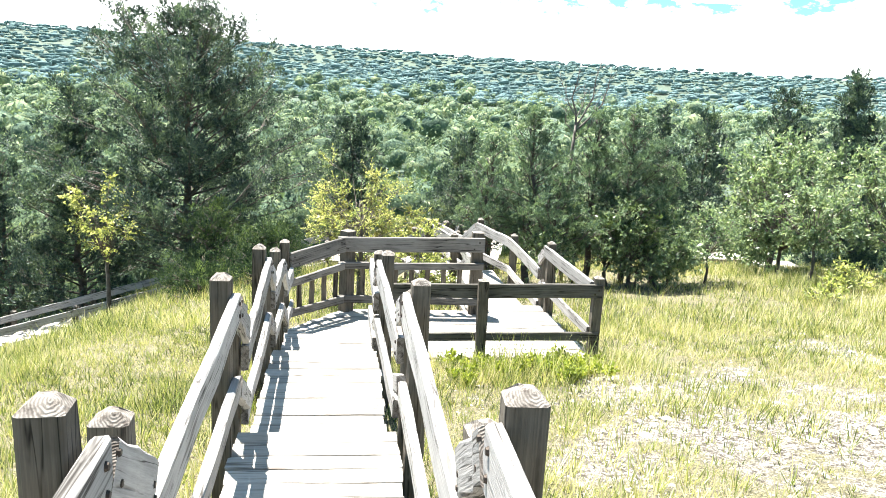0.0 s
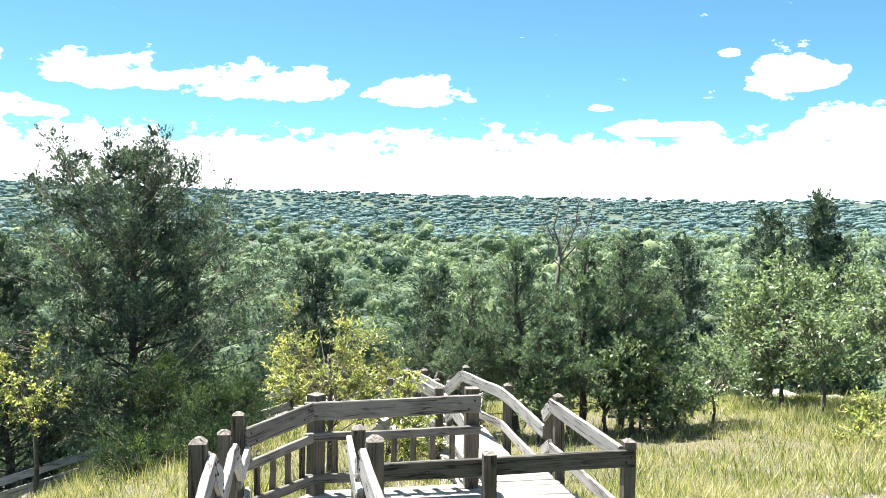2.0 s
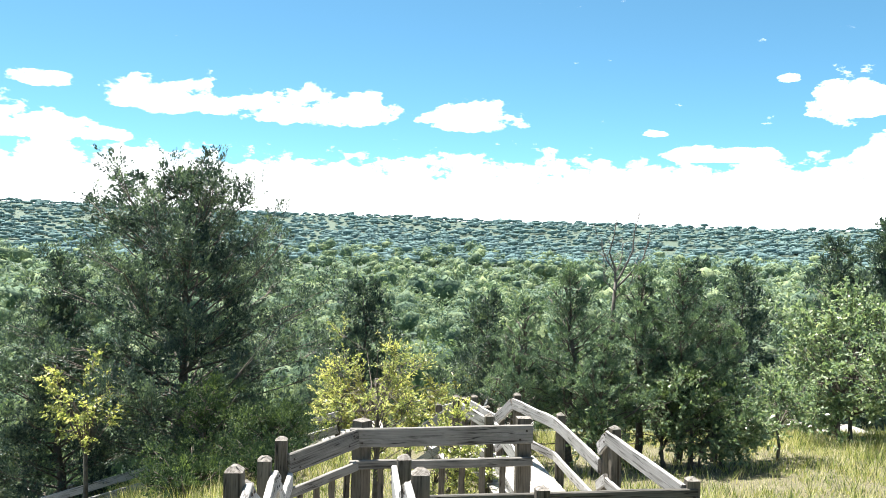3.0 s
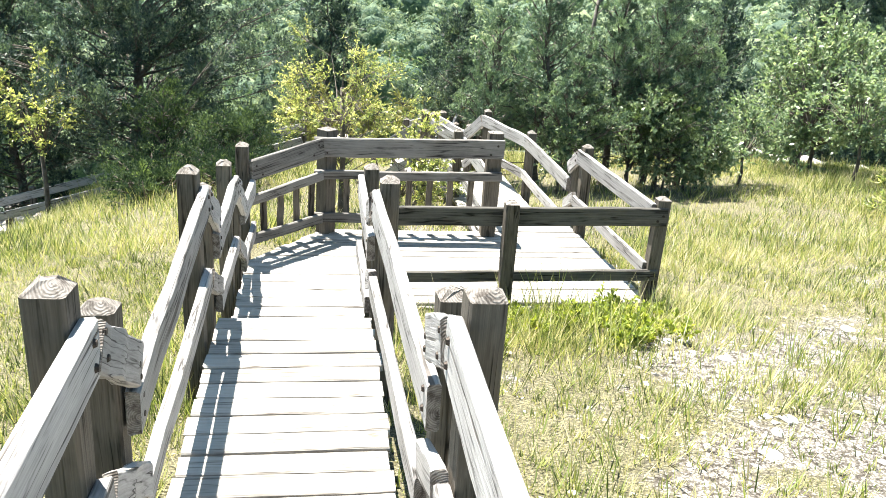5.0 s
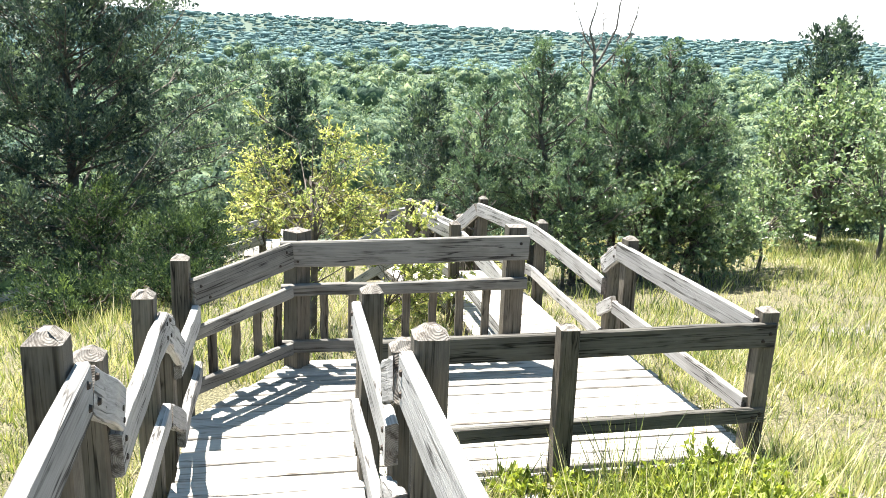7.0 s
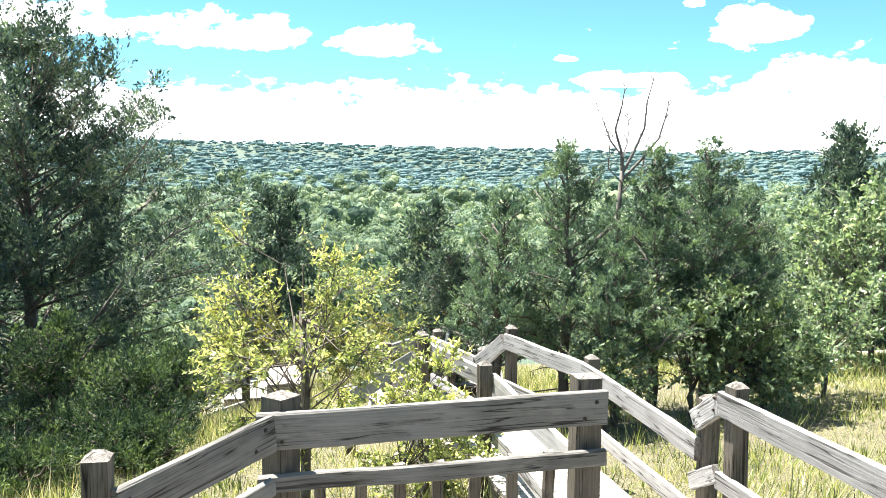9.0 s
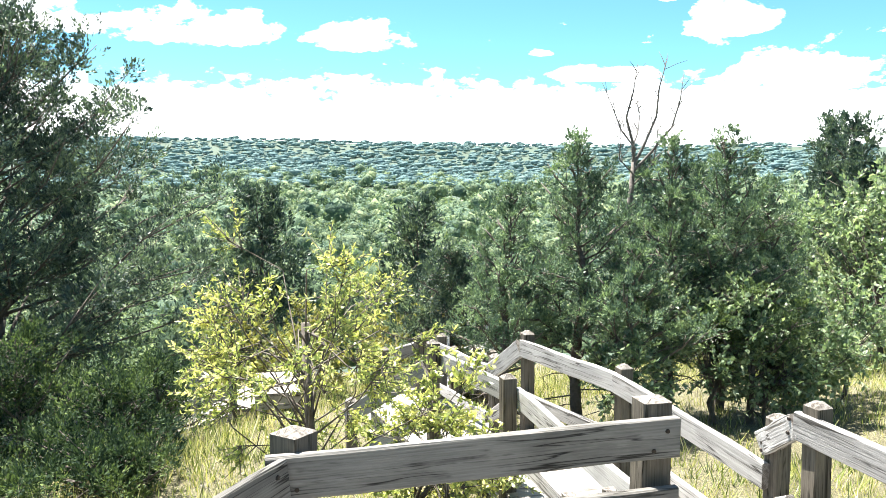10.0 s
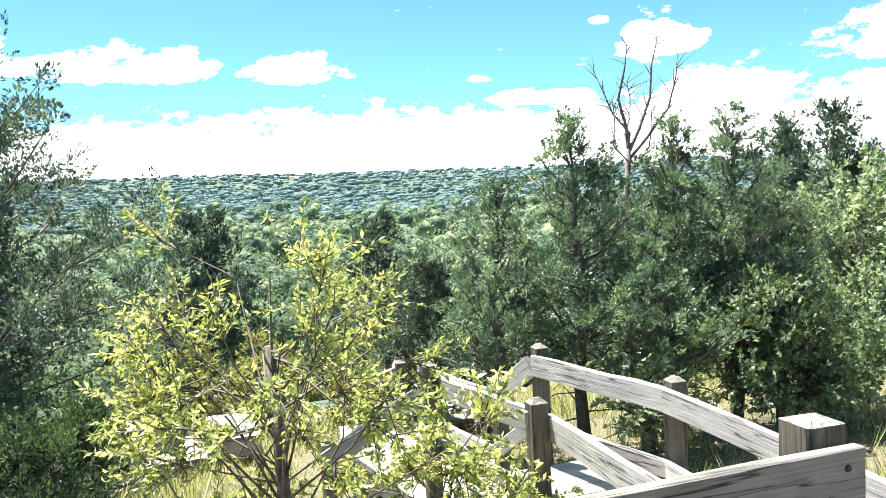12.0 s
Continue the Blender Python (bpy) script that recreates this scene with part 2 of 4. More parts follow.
WOODS_FAR = leaf("hazed_ridge_foliage", ((0.1, (0.125, 0.205, 0.225)), (0.45, (0.16, 0.245, 0.25)), (0.8, (0.215, 0.30, 0.275))), (1.1, 1.2, 1.2), 0.95, 0.03, 0.3, 0.2, 1.8, (0.25, 1.2, 0.35))
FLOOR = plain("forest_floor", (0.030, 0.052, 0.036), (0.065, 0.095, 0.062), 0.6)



def ground_material():
    m, n, l, b = material("glade_soil")
    c = n.new("ShaderNodeTexCoord")
    big = noise_node(n, l, c.outputs["Object"], 2.6, 6, 0.7)
    fine = noise_node(n, l, c.outputs["Object"], 22, 6, 0.7)
    stones = n.new("ShaderNodeTexVoronoi")
    stones.inputs["Scale"].default_value = 75
    l.new(c.outputs["Object"], stones.inputs["Vector"])
    litter = noise_node(n, l, stretched(n, l, 55, 90, 60), 1.0, 6, 0.75)
    soil = ramp(n, l, litter, ((0.38, (0.014, 0.012, 0.007)), (0.47, (0.070, 0.064, 0.032)), (0.56, (0.18, 0.160, 0.088)), (0.70, (0.42, 0.375, 0.265))))
    gravel = mixed(n, l, 1.0, ramp(n, l, stones.outputs["Distance"], ((0.22, (0.42, 0.40, 0.37)), (0.60, (0.12, 0.105, 0.086)))), ramp(n, l, fine, ((0.40, (0.16, 0.13, 0.10)), (0.56, (1, 1, 1)))), "MULTIPLY")
    mask = n.new("ShaderNodeAttribute")
    mask.attribute_name = "stony"
    stony = n.new("ShaderNodeMath")
    stony.operation = "MULTIPLY_ADD"
    l.new(big, stony.inputs[0])
    stony.inputs[1].default_value = 1.5
    shift = n.new("ShaderNodeMath")
    shift.operation = "SUBTRACT"
    l.new(mask.outputs["Fac"], shift.inputs[0])
    shift.inputs[1].default_value = 0.82
    l.new(shift.outputs[0], stony.inputs[2])
    col = mixed(n, l, ramp(n, l, stony.outputs[0], ((0.0, (0, 0, 0)), (0.16, (1, 1, 1)))), soil, gravel)
    l.new(col, b.inputs["Base Color"])
    b.inputs["Roughness"].default_value = 0.95
    bump = n.new("ShaderNodeBump")
    bump.inputs["Strength"].default_value, bump.inputs["Distance"].default_value = 0.6, 0.03
    l.new(litter, bump.inputs["Height"])
    l.new(bump.outputs[0], b.inputs["Normal"])
    return m


SOIL = ground_material()

# ---- building helpers ----
rng = np.random.default_rng(7)


def mesh_object(name, verts, faces, mat, parent=None, label="", smooth=False):
    me = bpy.data.meshes.new(name)
    me.from_pydata([tuple(v) for v in verts], [], [tuple(f) for f in faces])
    me.materials.append(mat)
    if smooth:
        me.polygons.foreach_set("use_smooth", [True] * len(me.polygons))
    me.update()
    ob = new(name, me)
    ob.parent = parent
    return tagged(ob, label)


def quads_object(name, verts, mat, parent=None, label=""):
    """verts: (n, 4, 3): one small quad a leaf."""
    k = len(verts)
    me = bpy.data.meshes.new(name)
    me.vertices.add(4 * k)
    me.vertices.foreach_set("co", verts.reshape(-1).astype(np.float32))
    me.loops.add(4 * k)
    me.loops.foreach_set("vertex_index", np.arange(4 * k, dtype=np.int32))
    me.polygons.add(k)
    me.polygons.foreach_set("loop_start", np.arange(0, 4 * k, 4, dtype=np.int32))
    me.polygons.foreach_set("loop_total", np.full(k, 4, dtype=np.int32))
    me.materials.append(mat)
    me.update(calc_edges=True)
    ob = new(name, me)
    ob.parent = parent
    return tagged(ob, label)


def unit(v):
    return v / np.maximum(np.linalg.norm(v, axis=-1, keepdims=True), 1e-6)


def leaves(centres, along, length, width, droop=0.12):
    """Leaf-shaped quads: base, side, tip, side, folded a little."""
    k = len(centres)
    along = unit(along)
    side = unit(np.cross(along, unit(rng.normal(size=(k, 3)))))
    up = np.cross(side, along)
    ln = (length * rng.uniform(0.65, 1.3, k))[:, None]
    wd = (width * rng.uniform(0.7, 1.3, k))[:, None]
    base = centres
    tip = centres + along * ln - up * ln * droop
    mid = centres + along * ln * 0.5
    return np.stack([base, mid + side * wd / 2 + up * wd * 0.15, tip, mid - side * wd / 2 + up * wd * 0.15], axis=1)


def thing(name, place, label, category, group="", kind=""):
    e = new(name)
    e.location = place
    return tagged(e, label, category, group, kind)


def prism_along(length, w, h, seed, wobble=0.004, ch=0.006, steps=5):
    """A chamfered, slightly worn board along local x, centred, with open-grained uneven ends."""
    r = np.random.default_rng(seed)
    y, z = w / 2, h / 2
    sec = np.array([(-y + ch, -z), (y - ch, -z), (y, -z + ch), (y, z - ch), (y - ch, z), (-y + ch, z), (-y, z - ch), (-y, -z + ch)])
    verts = []
    for i in range(steps + 1):
        x = length * (i / steps - 0.5)
        off = r.normal(size=2) * wobble * 0.6
        s = sec + off + r.normal(size=(8, 2)) * wobble * 0.3
        xe = r.normal(size=8) * 0.003 if i in (0, steps) else np.zeros(8)
        verts += [(x + xe[j], s[j, 0], s[j, 1]) for j in range(8)]
    faces = []
    for i in range(steps):
        for j in range(8):
            a, b = i * 8 + j, i * 8 + (j + 1) % 8
            faces.append((a, b, b + 8, a + 8))
    faces.append(tuple(range(7, -1, -1)))
    faces.append(tuple(steps * 8 + j for j in range(8)))
    return verts, faces


seed_count = [0]


def board(name, p0, p1, w, h, mat, parent, label="", wobble=0.004, skew=0.0):
    """A board from p0 to p1 (centre line), w wide across, h high."""
    seed_count[0] += 1
    p0, p1 = Vector(p0), Vector(p1)
    d = p1 - p0
    verts, faces = prism_along(d.length, w, h, seed_count[0], wobble)
    if skew:
        verts = [(v[0] + skew * v[1], v[1], v[2]) if i < 8 else v for i, v in enumerate(verts)]
    ob = mesh_object(name, verts, faces, mat, parent, label)
    ob.data.materials.append(WOOD_END)
    for p in ob.data.polygons[-2:]:
        p.material_index = 1
    x = d.normalized()
    side = Vector((0, 0, 1)).cross(x)
    side = side.normalized() if side.length > 1e-4 else Vector((0, 1, 0))
    up = x.cross(side)
    m = Matrix((x, side, up)).transposed().to_4x4()
    m.translation = (p0 + p1) / 2 - (parent.location if parent else Vector((0, 0, 0)))
    ob.matrix_local = m
    return ob


def post(place, top, bottom, size, parent, cap=0.03, turn=0.0, label="", name="post"):
    """A square timber post with chamfered edges and a low weathered pyramid top. The grain runs upright."""
    seed_count[0] += 1
    r = np.random.default_rng(seed_count[0])
    hgt, s, ch = top - bottom, size / 2, 0.008
    sec = np.array([(-s + ch, -s), (s - ch, -s), (s, -s + ch), (s, s - ch), (s - ch, s), (-s + ch, s), (-s, s - ch), (-s, -s + ch)])
    verts = []
    levels = [0, 0.35, 0.7, 1.0]
    for i, f in enumerate(levels):
        q = sec + r.normal(size=(8, 2)) * 0.002
        verts += [(f * (hgt - cap), a, b) for a, b in q]
    inner = sec * 0.35 + r.normal(size=(8, 2)) * 0.004
    verts += [(hgt - 0.004 + r.normal() * 0.002, a, b) for a, b in inner]
    faces = []
    for i in range(len(levels)):
        for j in range(8):
            a, b = i * 8 + j, i * 8 + (j + 1) % 8
            faces.append((a, b, b + 8, a + 8))
    n = len(levels) * 8
    faces.append(tuple(n + j for j in range(8)))
    ob = mesh_object(name, verts, faces, WOOD_POST, parent, label)
    ob.data.materials.append(WOOD_END)
    for p in ob.data.polygons[-9:]:
        p.material_index = 1
    base = Vector((place[0], place[1], bottom)) - (parent.location if parent else Vector((0, 0, 0)))
    lean = r.normal(size=2) * 0.3
    ob.matrix_local = Matrix.Translation(base) @ pose(0, 0, 0, lean[0], lean[1], turn) @ pose(0, 0, 0, 0, -90, 0)
    return ob


def bolt(place, normal, on):
    """A bolt head on a board of a thing."""
    bm = bmesh.new()
    bmesh.ops.create_cone(bm, cap_ends=True, segments=8, radius1=0.012, radius2=0.008, depth=0.008)
    me = bpy.data.meshes.new("bolt")
    bm.to_mesh(me)
    bm.free()
    me.materials.append(STEEL)
    ob = new("bolt", me)
    ob.parent = on
    there = Matrix.Translation(Vector(place) - on.parent.location) @ Vector(normal).to_track_quat("Z", "Y").to_matrix().to_4x4()
    ob.matrix_local = on.matrix_basis.inverted() @ there
    return ob


# ---- ground ----


def smooth(a, b, x):
    t = np.clip((x - a) / (b - a), 0, 1)
    return t * t * (3 - 2 * t)


def ground_z(x, y):
    """Height of the hillside, valley and far ridge."""
    x, y = np.asarray(x, float), np.asarray(y, float)
    yy = np.clip(y, -30, 15)
    z = -0.14 - 0.132 * (yy - 8)
    z = z - (0.03 + 0.045 * smooth(5, 12, y)) * np.maximum(0, -1.0 - x).clip(0, 7) ** 2
    z = z - 0.012 * np.maximum(0, x - 9).clip(0, 20) ** 2 * smooth(0, 10, y)
    r = np.hypot(x, y)
    a = np.degrees(np.arctan2(x, y))
    drop = np.maximum(0, y - 15)
    z = z - 0.27 * np.minimum(drop, 125) * (0.55 + 0.45 * smooth(15, 40, y))
    ridge = 1.95 - 0.015 * np.clip(a, -40, 40)
    angle = np.interp(np.log(np.maximum(r, 1)), np.log([100, 160, 300, 600, 1000, 1500, 2500, 3600]), [-14.0, -12.0, -6.6, -3.1, -1.5, -0.6, 0, -1.0])
    far = r * np.tan(np.radians(angle + ridge * smooth(900, 2400, r)))
    far = far + np.sin(x / 160.0 + 1.3) * np.cos(y / 210.0) * 5 * smooth(200, 600, r)
    w = smooth(90, 200, r) * smooth(0, 60, y)
    bump = 0.03 * np.sin(1.9 * x + 0.7 * y) * np.cos(1.4 * y - 0.5 * x) + 0.06 * np.sin(0.55 * x + 1.0) * np.cos(0.5 * y + 0.3 * x)
    z = z + bump * (1 - smooth(25, 45, r))
    return z * (1 - w) + far * w


def bare_patch(x, y):
    """Positive where the thin soil gives way to broken stone."""
    p = 0.5 * noise.noise(Vector((x * 0.42, y * 0.42, 21.0))) + 0.42 * noise.noise(Vector((x * 1.7, y * 1.7, 4.0)))
    for a, b, r in ((3.7, 6.2, 0.5), (2.2, 5.6, 0.45), (3.5, 4.4, 0.7), (1.8, 3.95, 0.45), (2.4, 4.7, 0.5), (1.3, 3.8, 0.4), (4.3, 5.6, 0.6), (2.9, 5.9, 0.4)):
        p += 0.34 * math.exp(-((x - a) ** 2 + (y - b) ** 2) / (r * r))
    return p


def grid_axis(parts):
    out = []
    for a, b, n in parts:
        out += list(np.linspace(a, b, n, endpoint=False))
    return np.array(out + [parts[-1][1]])


gx = grid_axis(((-4000, -400, 18), (-400, -60, 17), (-60, -12, 16), (-12, 14, 70), (14, 60, 16), (60, 400, 17), (400, 4000, 18)))
gy = grid_axis(((-1500, -100, 6), (-100, -6, 14), (-6, 22, 74), (22, 80, 16), (80, 400, 20), (400, 4200, 40)))
X, Y = np.meshgrid(gx, gy)
Z = ground_z(X, Y)
nx, ny = len(gx), len(gy)
idx = np.arange(nx * ny).reshape(ny, nx)
gf = np.stack([idx[:-1, :-1], idx[:-1, 1:], idx[1:, 1:], idx[1:, :-1]], -1).reshape(-1, 4)
ground = mesh_object("ground", np.stack([X, Y, Z], -1).reshape(-1, 3), gf.tolist(), SOIL, smooth=True)
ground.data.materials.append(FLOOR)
stony_mask = ground.data.attributes.new("stony", "FLOAT", "POINT")
stony_mask.data.foreach_set("value", [bare_patch(v.co.x, v.co.y) if v.co.x > 0.4 and v.co.y < 10 else -0.1 for v in ground.data.vertices])
mid_y = np.array([p.center.y for p in ground.data.polygons])
mid_x = np.array([p.center.x for p in ground.data.polygons])
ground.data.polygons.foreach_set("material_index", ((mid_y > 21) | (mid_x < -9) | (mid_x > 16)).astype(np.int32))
tagged(ground, "sloping rocky glade soil running down into a wooded valley", "ground", kind="structure")


def gz(x, y):
    return float(ground_z(x, y))


# ---- boardwalk: stepped decks ----
BOARD = 0.14
plank_meshes = {}


def planks(deck, quad_lo, quad_hi, y0, y1, z, pitch=BOARD, rough=0.007):
    """Cross planks between two edge functions of y."""
    n = max(1, round((y1 - y0) / pitch))
    w = (y1 - y0) / n
    r = np.random.default_rng(int(1000 * abs(y0) + 7 * n))
    for i in range(n):
        yc = y0 + (i + 0.5) * w
        a, b = quad_lo(yc) + r.normal() * rough * 0.5, quad_hi(yc) + r.normal() * rough
        dz = r.normal(size=2) * 0.0025
        board("plank", (a, yc, z - 0.019 + dz[0]), (b, yc, z - 0.019 + dz[1]), w - 0.011 - abs(r.normal()) * 0.003, 0.038, WOOD_DECK, deck, wobble=0.002, skew=(quad_lo(yc + 0.01) - quad_lo(yc - 0.01)) / 0.02)


def bay_deck(y0, y1, z, xl=-0.645, xr=0.175):
    d = thing("boardwalk_deck", (0.0, (y0 + y1) / 2, z), "sun-bleached grey plank deck of the stepped boardwalk", "deck", "boardwalk decks", "structure")
    planks(d, lambda y: xl, lambda y: xr, y0, y1, z)
    for x in (xl + 0.08, (xl + xr) / 2, xr - 0.06):
        board("stringer", (x, y0 + 0.02, z - 0.135), (x, y1 - 0.02, z - 0.135), 0.045, 0.185, WOOD_RAIL, d)
    board("riser", (xl + 0.02, y1 - 0.03, z - 0.13), (xr - 0.02, y1 - 0.03, z - 0.13), 0.035, 0.17, WOOD_RAIL, d)
    return d


# step edges (y) and deck heights along the flight
LEVELS = [(-6.0, -1.6, 1.43), (-1.6, 1.12, 1.15), (1.12, 3.32, 0.84), (3.32, 5.40, 0.57), (5.40, 6.80, 0.25)]
for y0, y1, z in LEVELS:
    bay_deck(y0, y1, z)

# ---- railings of the flight ----
# per joint: y of upper post, y of lower post, their tops
LEFT = [(-1.60, -1.25, 2.36, 2.16), (0.84, 1.20, 2.06, 1.87), (3.07, 3.44, 1.75, 1.54), (5.12, 5.48, 1.465, 1.28), (6.47, 6.92, 1.155, 0.90)]
RIGHT = [(-1.60, -1.25, 2.36, 2.16), (0.87, 1.22, 2.06, 1.83), (3.05, 3.38, 1.75, 1.60), (5.15, 5.50, 1.435, 1.26), (6.48, 6.86, 1.155, 1.05)]


def side_x(inward, y):
    """The flight's two rows of posts are not quite straight."""
    if inward > 0:
        return float(np.interp(y, (-1.6, 0.84, 3.07, 5.12, 7.0), (-0.635, -0.656, -0.684, -0.715, -0.715)))
    return float(np.interp(y, (0.87, 3.03, 5.15, 7.0), (0.250, 0.244, 0.214, 0.210)))


def side_railing(inward, bays):
    """bays: ends of the upper rail (y, top z) and of the mid rail (centre z) over one deck, and the posts at both ends."""
    for y0, z0, m0, y1, z1, m1, p0, p1 in bays:
        ym = (y0 + y1) / 2
        rail = thing("railing", (side_x(inward, ym), ym, gz(side_x(inward, ym), ym)), "weathered grey timber railing beside the stepped boardwalk", "railing", "boardwalk railings")
        x0, x1 = side_x(inward, y0) + inward * 0.066, side_x(inward, y1) + inward * 0.066
        for yy, top in (p0, p1):
            x = side_x(inward, yy)
            post((x, yy), top, gz(x, yy) - 0.1, 0.092, rail, turn=rng.normal() * 2)
        up = board("top_rail", (x0, y0, z0 - 0.07), (x1, y1, z1 - 0.07), 0.04, 0.14, WOOD_RAIL, rail)
        board("mid_rail", (x0, p0[0] - 0.01, m0), (x1, y1, m1), 0.04, 0.10, WOOD_RAIL, rail)
        for xb, yb, zb in ((x0, y0 + 0.05, z0), (x1, y1 - 0.05, z1)):
            bolt((xb + inward * 0.022, yb, zb - 0.04), (inward, 0, 0), up)
            bolt((xb + inward * 0.022, yb, zb - 0.10), (inward, 0, 0), up)


def steep_piece(x, inward, ya, za, yb, zb, low0=0.47, low1=0.42):
    """Boards that carry the rails down over a step, butted to the end of the upper rail."""
    piece = thing("rail_link", (x, ya, za), "short steep weathered board linking two rails over a step", "railing board", "rail links")
    xi = x + inward * 0.070
    up = board("upper_board", (xi, ya + 0.005, za - 0.075), (xi, yb + 0.05, zb - 0.05), 0.04, 0.125, WOOD_RAIL, piece, wobble=0.006)
    board("lower_board", (xi, ya + 0.005, za - low0), (xi, yb + 0.05, zb - low1), 0.04, 0.10, WOOD_RAIL, piece, wobble=0.006)
    for yy, zz in ((ya + 0.03, za - 0.05), (ya + 0.035, za - 0.12), (yb + 0.01, zb - 0.03), (yb + 0.015, zb - 0.07)):
        bolt((xi + inward * 0.021, yy, zz), (inward, 0, 0), up)


for inward, joints in ((1, LEFT), (-1, RIGHT)):
    start, drop, over, below, end, fall = (-0.03, 0.26, 0.03, 0.105, -0.03, 0.155) if inward > 0 else (-0.15, 0.21, -0.02, 0.07, -0.12, 0.06)
    bays = []
    for a, c in zip(joints, joints[1:]):
        bays.append((a[1] + start, a[3] - drop, a[3] - 0.66, c[0] + over, c[2] - below, c[2] - 0.57, (a[1], a[3]), (c[0], c[2])))
    side_railing(inward, bays)
    for ya, yb, ta, tb in joints[:-1]:
        steep_piece(side_x(inward, (ya + yb) / 2), inward, ya + over, ta - below, yb + end, tb - fall)

# ---- landing ----
LC, RC = Vector((-0.063, 8.475)), Vector((1.448, 8.448))


def left_edge(y):
    return -0.70 if y < 7.70 else -0.70 + (y - 7.70) * (0.60 / 0.80)


def right_edge(y):
    return 2.44 - 0.045 * (y - 7.0)


landing = thing("landing_deck", (0.8, 8.0, 0.0), "wide sun-bleached plank landing where the boardwalk turns", "deck", "boardwalk decks", "structure")
planks(landing, left_edge, right_edge, 6.86, 8.54, 0.0)
planks(landing, lambda y: 1.40, right_edge, 8.55, 8.80, 0.0, 0.125)
for yy in (6.98, 7.55, 8.1, 8.42):
    board("joist", (left_edge(yy) + 0.05, yy, -0.135), (2.34, yy, -0.135), 0.045, 0.185, WOOD_RAIL, landing)
board("fascia", (0.15, 6.865, -0.11), (2.42, 6.865, -0.11), 0.035, 0.16, WOOD_RAIL, landing)

# left rail of the landing, after the last step
steep_piece(-0.715, 1, 6.50, 1.05, 6.90, 0.745)
r0 = thing("railing", (-0.7, 7.4, -0.1), "weathered grey timber railing at the landing's side", "railing", "landing railings")
post((-0.715, 6.95), 0.90, -0.25, 0.092, r0)
post((-0.728, 7.777), 0.971, -0.35, 0.10, r0)
board("top_rail", (-0.648, 6.9, 0.65), (-0.648, 7.85, 0.60), 0.04, 0.14, WOOD_RAIL, r0)
board("mid_rail", (-0.648, 6.9, 0.27), (-0.648, 7.85, 0.24), 0.04, 0.10, WOOD_RAIL, r0)


def baluster_railing(a, b, za, zb, name_label, posts, off, before=0.0, past=0.0):
    """Broad top rail, narrow mid rail and bottom rail with square balusters between the lower two."""
    rl = thing("railing", ((a.x + b.x) / 2, (a.y + b.y) / 2, 0.0), name_label, "railing", "landing railings")
    n = Vector((off[0], off[1]))
    for p, top, size, cap in posts:
        post((p.x, p.y), top, -0.5, size, rl, cap, turn=math.degrees(math.atan2((b - a).y, (b - a).x)), label="stout square corner post")
    d = (b - a).normalized()
    pa, pb = a + n - d * before, b + n + d * past
    up = board("top_rail", (pa.x, pa.y, za - 0.085), (pb.x, pb.y, zb - 0.085), 0.04, 0.17, WOOD_SHADED, rl)
    board("mid_rail", (pa.x, pa.y, za - 0.335), (pb.x, pb.y, zb - 0.335), 0.04, 0.08, WOOD_SHADED, rl)
    board("bottom_rail", (pa.x, pa.y, 0.165), (pb.x, pb.y, 0.165), 0.04, 0.085, WOOD_SHADED, rl)
    ln = (b - a).length
    k = max(3, round(ln / 0.19))
    for i in range(1, k):
        q = a.lerp(b, i / k) + n * 0.1
        zt = za + (zb - za) * i / k - 0.32
        board("baluster", (q.x, q.y, 0.10), (q.x, q.y, zt), 0.04, 0.055, WOOD_POST, rl)
    ln = (pb - pa).length
    face = Vector((off[0], off[1], 0)).normalized()
    for f, zt in ((0.045, za), (ln - 0.06, zb), (0.11, za), (ln - 0.12, zb)):
        q = pa + d * f
        dz = -0.05 if f < 0.06 or f > ln - 0.08 else -0.13
        bolt((q.x + face.x * 0.022, q.y + face.y * 0.022, zt + dz), face, up)
    return rl


baluster_railing(Vector((-0.705, 7.80)), LC, 0.83, 0.895, "weathered railing with balusters at the landing's cut corner", [(LC, 0.97, 0.13, 0.02)], (0.045, -0.045), 0.0, -0.115)
baluster_railing(LC, RC, 0.895, 0.925, "weathered railing with balusters across the end of the landing", [(RC, 0.988, 0.13, 0.012)], (0.005, -0.10), 0.105, 0.068)

# front railing of the landing
fr = thing("railing", (1.3, 6.9, -0.1), "weathered two-board railing along the landing's front, darkened for its shade", "railing", "landing railings")
post((0.24, 6.94), 0.74, -0.2, 0.092, fr)
post((1.253, 6.80), 0.828, -0.25, 0.10, fr, 0.02)
post((2.437, 6.93), 0.85, -0.25, 0.10, fr, 0.025)
front_top = board("top_rail", (0.25, 6.89, 0.67), (2.47, 6.88, 0.70), 0.04, 0.14, WOOD_SHADED_FRONT, fr)
front_low = board("lower_rail", (0.25, 6.89, 0.20), (2.47, 6.88, 0.23), 0.04, 0.085, WOOD_SHADED_FRONT, fr)
for xx in (2.40, 2.44):
    bolt((xx, 6.858, 0.69 + (xx - 2.42)), (0, -1, 0), front_top)
    bolt((xx, 6.858, 0.23 + (xx - 2.42) * 0.5), (0, -1, 0), front_low)

# right-hand railing of the landing
rr = thing("railing", (2.4, 7.7, -0.1), "pale weathered two-board railing along the landing's outer side", "railing", "landing railings")
post((2.394, 8.56), 0.874, -0.5, 0.10, rr)
board("top_rail", (2.375, 6.92, 0.72), (2.328, 8.64, 0.735), 0.04, 0.14, WOOD_RAIL, rr)
board("mid_rail", (2.375, 6.92, 0.27), (2.328, 8.64, 0.30), 0.04, 0.10, WOOD_RAIL, rr)
